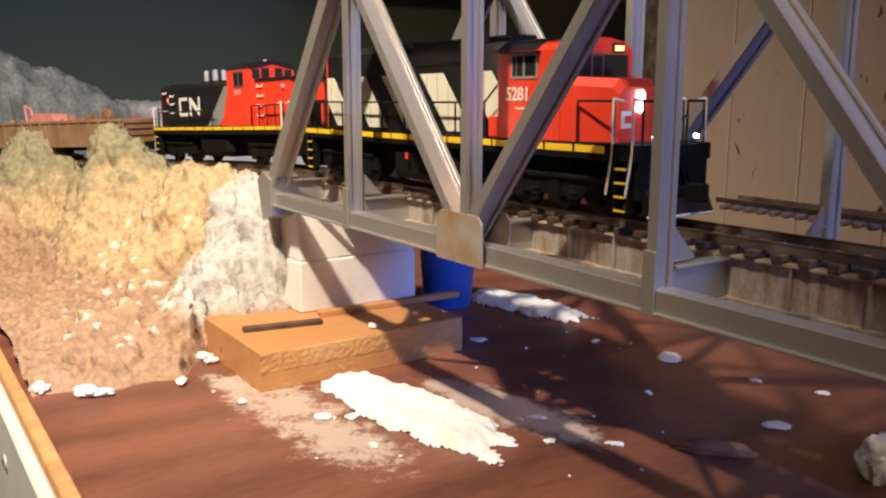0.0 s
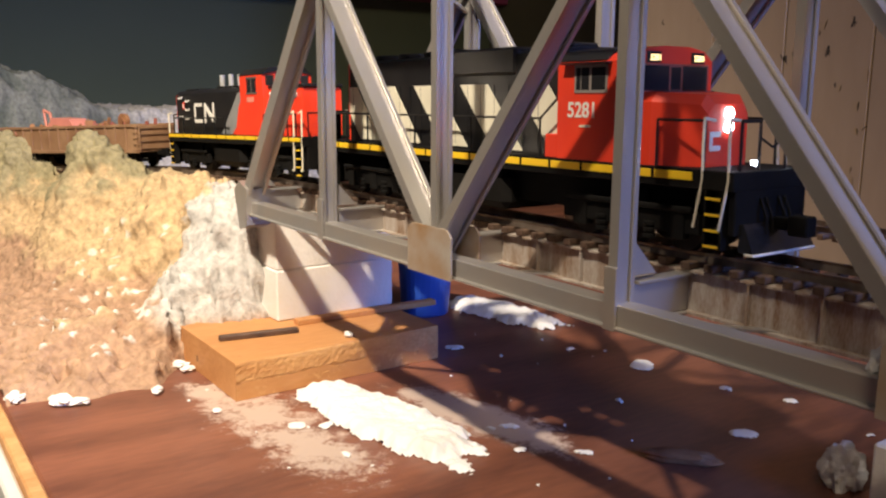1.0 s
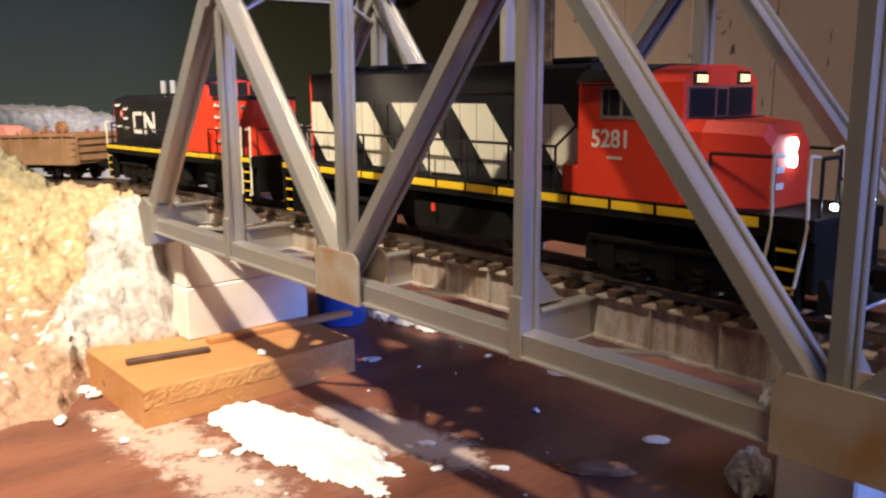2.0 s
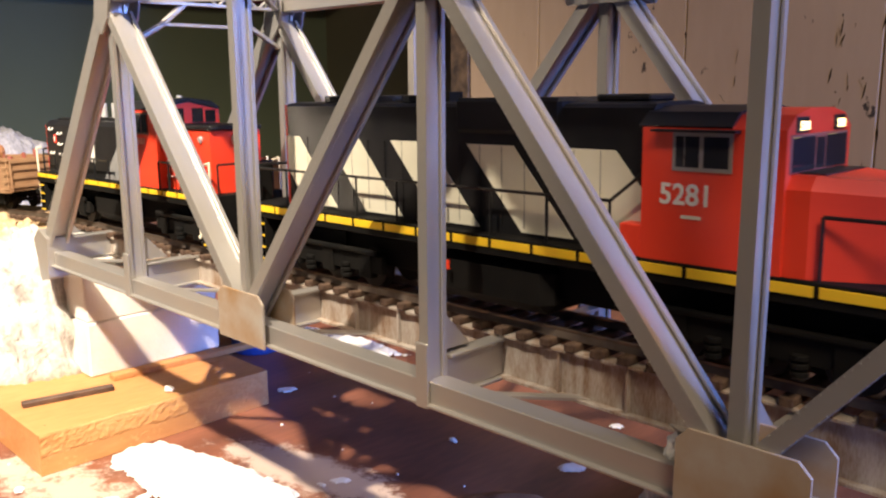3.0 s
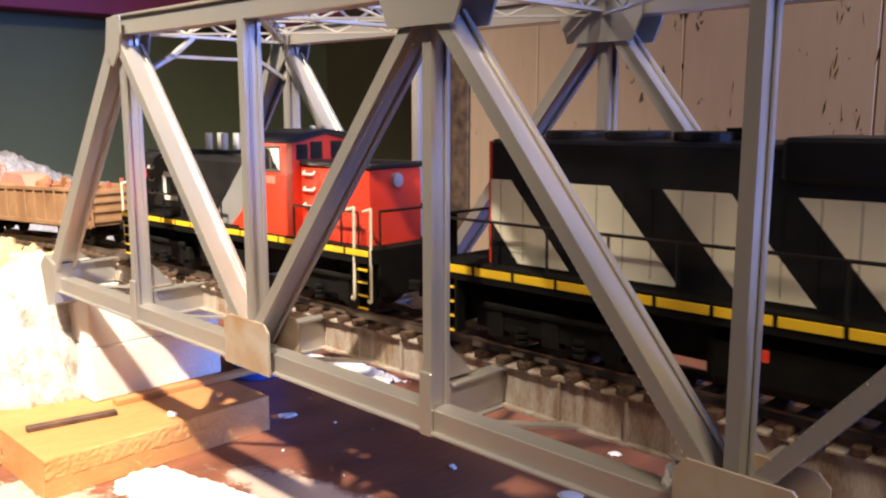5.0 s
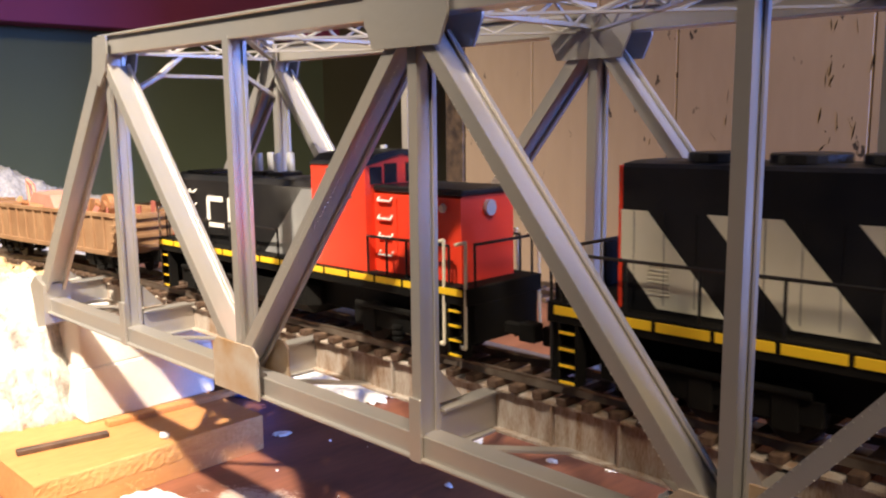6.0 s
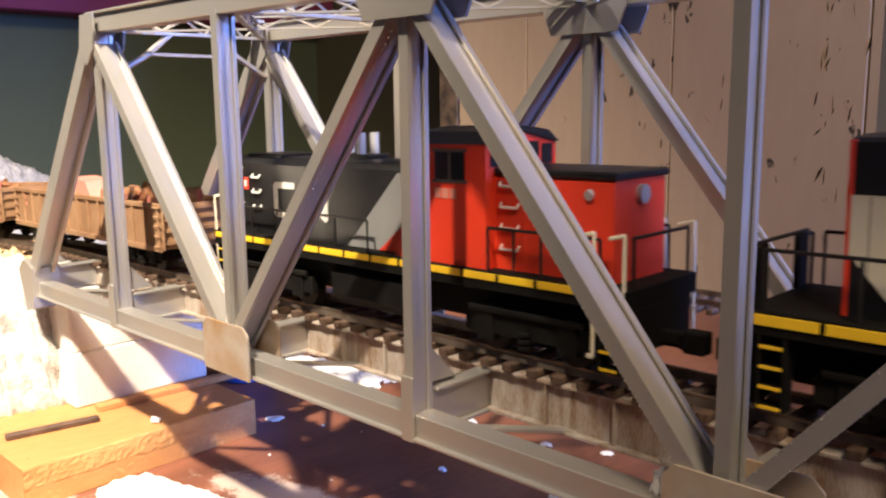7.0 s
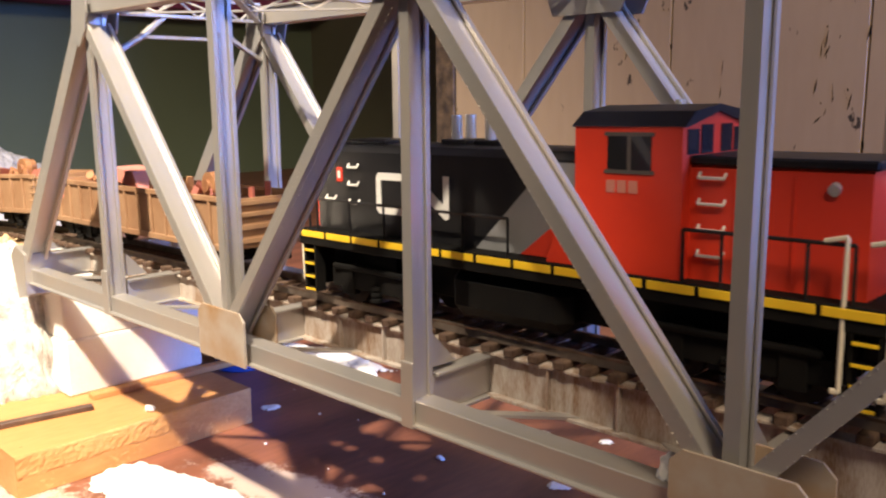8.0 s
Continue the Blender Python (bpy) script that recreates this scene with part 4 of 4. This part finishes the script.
    boxes("rear_pilot", [(0, -16, 2.6, 2.5, 16, 15)], CHASSIS, t, bevel=0.4)
    for sy in (-1, 1):
        step_unit(t, L - 6.5, sy * (Y - 0.2), sy)
        step_unit(t, 6.5, sy * (Y - 0.2), sy)
        handrail(t, 4, CX0 - 9, sy * 16.6, 19, 30.5, 9)
        wire(t, [(CX0 - 9, sy * 16.6, 30.5), (CX0 - 0.5, sy * 16.6, 36.5)], 0.42, BLACK)
        handrail(t, NX - 12, L - 11, sy * 16.2, 19, 31, 2)
        for xx in (L - 11, L - 2.4):
            wire(t, [(xx, sy * 12, 31), (xx, sy * 16.6, 31.6), (xx, sy * 16.9, 25), (xx + 0.6, sy * 17.2, 17), (xx - 1.6, sy * 17.6, 6.5)], 0.4, WIRE_WHITE, "grab_iron", "cream wire grab iron")
        wire(t, [(1.0, sy * 16.6, 5), (1.0, sy * 16.8, 30), (1.0, sy * 12, 30.5)], 0.45, BLACK)
    for ya, yb in ((-14, -6), (14, 6)):
        wire(t, [(L - 0.8, ya, 19), (L - 0.8, ya, 31), (L - 0.8, yb, 31), (L - 0.8, yb, 19)], 0.45, BLACK, "front_rail")
    wire(t, [(L - 0.8, -6, 27), (L - 0.8, 0, 24.5), (L - 0.8, 6, 27)], 0.35, BLACK, "safety_chain")
    for y in (-5.5, -3, 3, 5.5):
        wire(t, [(L, y, 13), (L + 2.5, y, 9), (L + 2.2, y, 3.5)], 0.55, CHASSIS, "air_hose", "black rubber air hose")
    for sy in (-1, 1):
        bm = bmesh.new()
        rod(bm, (L - 0.4, sy * 9.5, 21), (L + 0.8, sy * 9.5, 21), 0.6, 12)
        part("ditch_light", bm, BRIGHT, t, "glowing ditch light")
    wire(t, [(0.8, -14, 19), (0.8, -14, 31), (0.8, 14, 31), (0.8, 14, 19)], 0.45, BLACK, "rear_rail")
    for sy in (-1, 1):
        boxes("end_sheet", [(0.2, min(sy * 7.5, sy * 13.6), 19, 1.3, max(sy * 7.5, sy * 13.6), 30.6)], CHASSIS, t, "black end sheet of the rear platform", bevel=0.4)
        for y in (4, 6.2):
            wire(t, [(0, sy * y, 14), (-2.6, sy * y, 10), (-3.2, sy * y, 4.5), (-1.2, sy * y, 3.5)], 0.6, CHASSIS, "air_hose", "black rubber air hose")
    boxes("red_light", [(104, -17.9, 10, 105.5, -17.3, 12)], RED, t)
    return t


def switcher():
    L = 185.0
    t = thing("diesel_switcher", "red and black model road-switcher locomotive with grey stripe", "locomotive")
    Y = 17.2
    boxes("frame", [(0, -Y, 14.2, L, Y, 18.4), (8, -9, 6, L - 8, 9, 14.2)], CHASSIS, t, "black underframe", bevel=0.3)
    boxes("fuel_tank", [(66, -15, 3.4, 108, 15, 14)], CHASSIS, t, bevel=3.5)
    truck(t, 34, (-14, 14), 28)
    truck(t, L - 34, (-14, 14), 28)
    coupler(t, 0, -1)
    coupler(t, L, 1)
    sill_dashes(t, 1, L - 1, -Y - 0.1, 16.3, 18.0, 14)
    sill_dashes(t, 1, L - 1, Y + 0.1, 16.3, 18.0, 14)
    HW = 11.6
    bm = bmesh.new()
    cross(bm, hood_outline(HW, 18.4, 43.8, 2.4), 4, 111)
    hood = part("long_hood", bm, BLACK, t, "black long hood", bevel=0.25)
    boxes("hood_end", [(3.6, -HW, 19, 4.2, HW, 41)], RED, hood)
    boxes("marker_light", [(14.2, -HW - 0.4, 32.6, 17.2, -HW + 0.1, 36.8)], RED, hood, "red rimmed marker light", bevel=0.5)
    boxes("marker_lens", [(15, -HW - 0.6, 33.6, 16.4, -HW + 0.1, 35.8)], WHITE, hood.children[-1], "white marker lens", bevel=0.2)
    for sy in (-1, 1):
        bm = bmesh.new()
        prism(bm, [(75, 18.6), (91, 18.6), (111.2, 33), (111.2, 40.8), (100, 40.8)], sy * HW, sy * (HW + 0.3))
        part("grey_band", bm, GREY_STRIPE, hood, "grey diagonal stripe")
        bm = bmesh.new()
        prism(bm, [(91, 18.7), (111.4, 18.7), (111.4, 33)], sy * HW, sy * (HW + 0.45))
        part("red_band", bm, RED, hood)
    for xx, zz in ((9, 39), (9, 27.5), (20.5, 37.0), (20.5, 32.0), (20.5, 26.8)):
        grab(hood, xx, -HW, zz)
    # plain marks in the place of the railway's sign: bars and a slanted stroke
    yy0, yy1 = -HW - 0.3, -HW
    za, zb = 24.6, 36.0
    bm = bmesh.new()
    prism(bm, [(33.5, za + 1.2), (34.7, za), (46, za), (46, za + 2), (35.7, za + 2), (35.7, zb - 2), (46, zb - 2), (46, zb), (34.7, zb), (33.5, zb - 1.2)], yy0, yy1)
    part("painted_mark", bm, WHITE, hood, "white painted bracket mark on the black hood")
    bm = bmesh.new()
    prism(bm, [(49.6, za), (51.8, za), (51.8, zb - 4), (62.2, za + 0.6), (63.2, za), (64.6, za + 0.6), (64.6, zb), (62.4, zb), (62.4, za + 4), (52, zb - 0.6), (51, zb), (49.6, zb - 0.6)], yy0, yy1)
    part("painted_mark", bm, WHITE, hood, "white painted zigzag mark on the black hood")
    boxes("radiator_hatch", [(12, -8, 43.2, 34, 8, 44.6)], BLACK, hood, bevel=0.4)
    for xx in (60, 73):
        boxes("exhaust_base", [(xx - 5, -5, 43, xx + 5, 5, 45.2)], BLACK, hood, bevel=0.4)
        for y in (-3.0, 3.0):
            bm = bmesh.new()
            rod(bm, (xx, y, 44), (xx, y, 51.5), 1.6, 12)
            part("exhaust_stack", bm, STEEL, hood, "shiny metal exhaust stack")
    # cab
    C0, C1 = 111.0, 139.5
    bm = bmesh.new()
    cross(bm, [(-15.6, 18.4), (-15.6, 49.3), (-11, 51.8), (0, 53.0), (11, 51.8), (15.6, 49.3), (15.6, 18.4)], C0, C1)
    cab = part("cab", bm, RED, t, "red cab with arched roof", bevel=0.35)
    bm = bmesh.new()
    cross(bm, [(-16.0, 49.2), (-11.2, 52.2), (0, 53.5), (11.2, 52.2), (16.0, 49.2), (15, 49.0), (0, 52), (-15, 49.0)], C0 - 0.8, C1 + 0.8)
    part("cab_roof", bm, BLACK, cab, "dark cab roof")
    for sy in (-1, 1):
        ya, yb = sorted((sy * 15.5, sy * 15.85))
        boxes("side_window", [(C0 + 9.3, ya, 40.2, C0 + 14.6, yb, 47.2), (C0 + 15.6, ya, 40.2, C0 + 20.8, yb, 47.2)], GLASS, cab, "dark cab window")
        boxes("window_frame", [(C0 + 8.4, ya, 39.4, C0 + 21.6, yb + 0.05, 40.2), (C0 + 8.4, ya, 47.2, C0 + 21.6, yb, 48), (C0 + 14.6, ya, 39.4, C0 + 15.6, yb, 48)], INSIDE, cab)
        boxes("front_window", [(C1 - 0.2, 2 if sy > 0 else -7.4, 43.6, C1 + 0.3, 7.4 if sy > 0 else -2, 49.4), (C1 - 0.2, 8.6 if sy > 0 else -13.6, 43.6, C1 + 0.3, 13.6 if sy > 0 else -8.6, 48.6)], GLASS, cab, "dark front cab windows")
    boxes("number_bars", [(C0 + 9, -15.8, 35.4, C0 + 11.4, -15.55, 38.0), (C0 + 12, -15.8, 35.4, C0 + 14.4, -15.55, 38.0), (C0 + 15, -15.8, 35.4, C0 + 17.4, -15.55, 38.0)], PINK, cab)
    bm = bmesh.new()
    rod(bm, (C0 + 18, 2, 52), (C0 + 18, 2, 54.5), 1.2, 10)
    part("roof_horn", bm, STEEL, cab)
    prismb = bmesh.new()
    prism(prismb, [(C0 - 9, 18.5), (C0, 18.5), (C0, 36), (C0 - 3, 33.5)], -15.4, 15.4)
    part("cab_skirt", prismb, RED, cab, bevel=0.3)
    # short hood
    bm = bmesh.new()
    cross(bm, hood_outline(11.8, 18.4, 43.0, 2.0), C1, 178)
    short = part("short_hood", bm, RED, t, "red short hood", bevel=0.3)
    boxes("hood_top", [(C1, -12.4, 41.6, 179.2, 12.4, 43.4)], BLACK, short, "dark hood top", bevel=0.5)
    for k in range(4):
        grab(short, C1 + 2.4, -11.8, 23.5 + 5.2 * k, 6.0)
    bm = bmesh.new()
    rod(bm, (171, -12.9, 38.0), (171, -11.7, 38.4), 1.2, 14)
    rod(bm, (178, 0, 38), (179.6, 0, 38), 2.2, 14)
    part("headlight", bm, STEEL, short, "unlit silver headlight")
    bm = bmesh.new()
    for xx in (150, 163):
        box(bm, xx - 0.2, -12.1, 20, xx + 0.2, 12.1, 40)
    part("door_seams", bm, RED, short)
    for sy in (-1, 1):
        step_unit(t, L - 5, sy * (Y - 0.2), sy)
        step_unit(t, 5, sy * (Y - 0.2), sy)
        handrail(t, C1 + 1, L - 8, sy * 16.2, 18.4, 29, 5)
        handrail(t, 9, 90, sy * 16.2, 18.4, 27.5, 6)
        for xx in (L - 9.5, L - 0.8):
            wire(t, [(xx - 4.5, sy * 16.2, 29.4), (xx, sy * 16.6, 30.4), (xx, sy * 17.2, 5), (xx - 1.5, sy * 17.2, 5)], 0.5, WIRE_WHITE, "grab_iron", "cream wire grab iron")
        wire(t, [(0.8, sy * 16.2, 5), (0.8, sy * 16.6, 30), (3.5, sy * 15, 30.5)], 0.5, WIRE_WHITE, "grab_iron", "cream wire grab iron")
    boxes("pilot", [(L - 2, -14, 5.5, L, 14, 14.4)], CHASSIS, t, bevel=0.3)
    boxes("rear_pilot", [(0, -15, 3, 2, 15, 14.4)], CHASSIS, t, bevel=0.3)
    wire(t, [(L - 0.6, -13, 18.4), (L - 0.6, -13, 29.5), (L - 0.6, 13, 29.5), (L - 0.6, 13, 18.4)], 0.42, BLACK, "end_rail")
    wire(t, [(0.6, -13, 18.4), (0.6, -13, 29.5), (0.6, 13, 29.5), (0.6, 13, 18.4)], 0.42, BLACK, "end_rail")
    return t


def gondola(label, load, L=167.0, deep=15.6):
    t = thing("gondola_car", label, "freight car")
    W = 16.2
    z0, z1 = 8.5, 8.5 + deep
    bm = bmesh.new()
    box(bm, 0, -W, z0, L, -W + 1, z1)
    box(bm, 0, W - 1, z0, L, W, z1)
    box(bm, 0, -W, z0, 1, W, z1)
    box(bm, L - 1, -W, z0, L, W, z1)
    box(bm, 0, -W, z0, L, W, z0 + 1.4)
    body = part("body", bm, GOND, t, "weathered brown ribbed gondola body", bevel=0.15)
    for sy in (-1, 1):
        ya, yb = sorted((sy * W, sy * (W + 1.1)))
        boxes("top_rail", [(-0.5, ya, z1 - 1.2, L + 0.5, yb, z1 + 0.8)], GOND, t, bevel=0.25)
        boxes("side_sill", [(0, ya, z0 - 0.6, L, yb, z0 + 1.2)], GOND, t, bevel=0.2)
        n = 15
        for k in range(n):
            x = 2 + (L - 4) * k / (n - 1)
            boxes("rib", [(x - 0.7, ya, z0 + 0.8, x + 0.7, yb - 0.0, z1 - 1)], GOND, t, bevel=0.15)
        boxes("side_marks", [(12, sy * (W + 0.05) - 0.1, 16.5, 17, sy * (W + 0.05) + 0.1, 18), (12, sy * (W + 0.05) - 0.1, 19.5, 15, sy * (W + 0.05) + 0.1, 22)], PINK, t)
    for x in (0, L):
        sx = 1 if x else -1
        bm = bmesh.new()
        for k in range(4):
            box(bm, x, -W, z0 + 1.6 + k * 3.9, x + sx * 0.9, W, z0 + 2.9 + k * 3.9)
        part("end_rib", bm, GOND, t)
        wire(t, [(x + sx * 1.2, -W, z0), (x + sx * 1.2, -W, z1)], 0.4, GOND, "ladder_rail")
        for k in range(5):
            wire(t, [(x - sx * 5, -W - 1.2, z0 + 1 + 3.4 * k), (x, -W - 1.2, z0 + 1 + 3.4 * k)], 0.35, GOND, "ladder_rung")
    boxes("underframe", [(6, -5, 5.5, L - 6, 5, z0)], CHASSIS, t)
    truck(t, 26, (-10, 10), 20, 4.8)
    truck(t, L - 26, (-10, 10), 20, 4.8)
    coupler(t, 0, -1)
    coupler(t, L, 1)
    if load:
        boxes("scrap_load_bed", [(2, -W + 1, z1 - 5, L - 2, W - 1, z1 - 3)], RUST, t)
    return t


loco = mainline_loco()
shunter = switcher()
car = gondola("rust brown model gondola with a load of scrap iron", True)
car_rear = gondola("dark oxide red model gondola full of rusty scrap", True)

# scrap in the first gondola rides as its load
bm = bmesh.new()
prism(bm, [(44, 22.1), (82, 22.1), (76, 29.7), (54, 30.9)], -9, 6)
part("scrap_plate", bm, PINK, car, "bent faded pink sheet", bevel=0.3)
wire(car, [(42, -6, 22.5), (40, -6, 36.5), (48, -6, 34), (50, -6, 22.5)], 1.1, PINK, "scrap_frame", "pink bent frame")
sr = random.Random(5)
for c in (car, car_rear):
    for k in range(44):
        bm = bmesh.new()
        cx, cy = sr.uniform(8, 158), sr.uniform(-12, 12)
        m = Matrix.Translation((cx, cy, sr.uniform(21.5, 25.1))) @ Euler([sr.uniform(0, 3) for _ in range(3)]).to_matrix().to_4x4()
        kind = sr.random()
        if kind < 0.5:
            box(bm, -sr.uniform(2, 6), -1.2, -0.6, sr.uniform(2, 6), 1.2, 0.6, m)
        elif kind < 0.8:
            q = bmesh.ops.create_cone(bm, cap_ends=True, segments=10, radius1=sr.uniform(1, 2.4), radius2=1.2, depth=sr.uniform(3, 8))
            bmesh.ops.transform(bm, matrix=m, verts=q["verts"])
        else:
            box(bm, -3, -3, -0.3, 3, 3, 0.3, m)
        part("scrap_piece", bm, RUST if sr.random() < 0.75 else DARK_RED, c, bevel=0.1)
    for cx, cy, r in ((140, -7, 5.0), (126, 4, 4.0)):
        bm = bmesh.new()
        rod(bm, (cx, cy - 1.6, 27), (cx, cy + 1.6, 27), r, 20)
        rod(bm, (cx, cy - 3, 27), (cx, cy + 3, 27), r * 0.45, 14)
        part("scrap_wheel", bm, RUST, c, "rusty scrap wheel")

# ---- movement ----
LEAD = [(0.0, -0.066), (0.5, 0.214), (1.0, 0.494), (1.5, 0.780), (2.0, 1.065), (2.7, 1.465), (3.5, 1.925), (4.0, 2.197), (4.5, 2.476), (5.2, 2.857), (6.0, 3.287), (6.5, 3.597), (7.0, 3.907), (7.5, 4.227), (8.0, 4.557)]


def ride(ob, rear, front, bogie):
    """Rows for a car whose rear sill trails the lead by rear millimetres; its two trucks follow the rails."""
    rows = []
    for t, lead in LEAD:
        s = lead * P - rear
        ax, ay, _ = line_at(s + bogie)
        bx, by, _ = line_at(s + front - bogie)
        h = math.atan2(by - ay, bx - ax)
        za, zb = fall(s + bogie), fall(s + front - bogie)
        tilt = (za - zb) / (front - 2 * bogie)
        rows.append((t, pose(0.001 * (ax - bogie * math.cos(h)), 0.001 * (ay - bogie * math.sin(h)), 0.001 * (RAIL_TOP - za - bogie * tilt), 0, -math.degrees(tilt), math.degrees(h))))
    walk(ob, rows)


def motions():
    ride(loco, 0.0, 239.0, 42)
    ride(shunter, 2.41 * P + 3, 185.0, 34)
    ride(car, 2.41 * P + 47 + 167, 167.0, 26)
    ride(car_rear, 2.41 * P + 47 + 167 + 25 + 167, 167.0, 26)


motions()
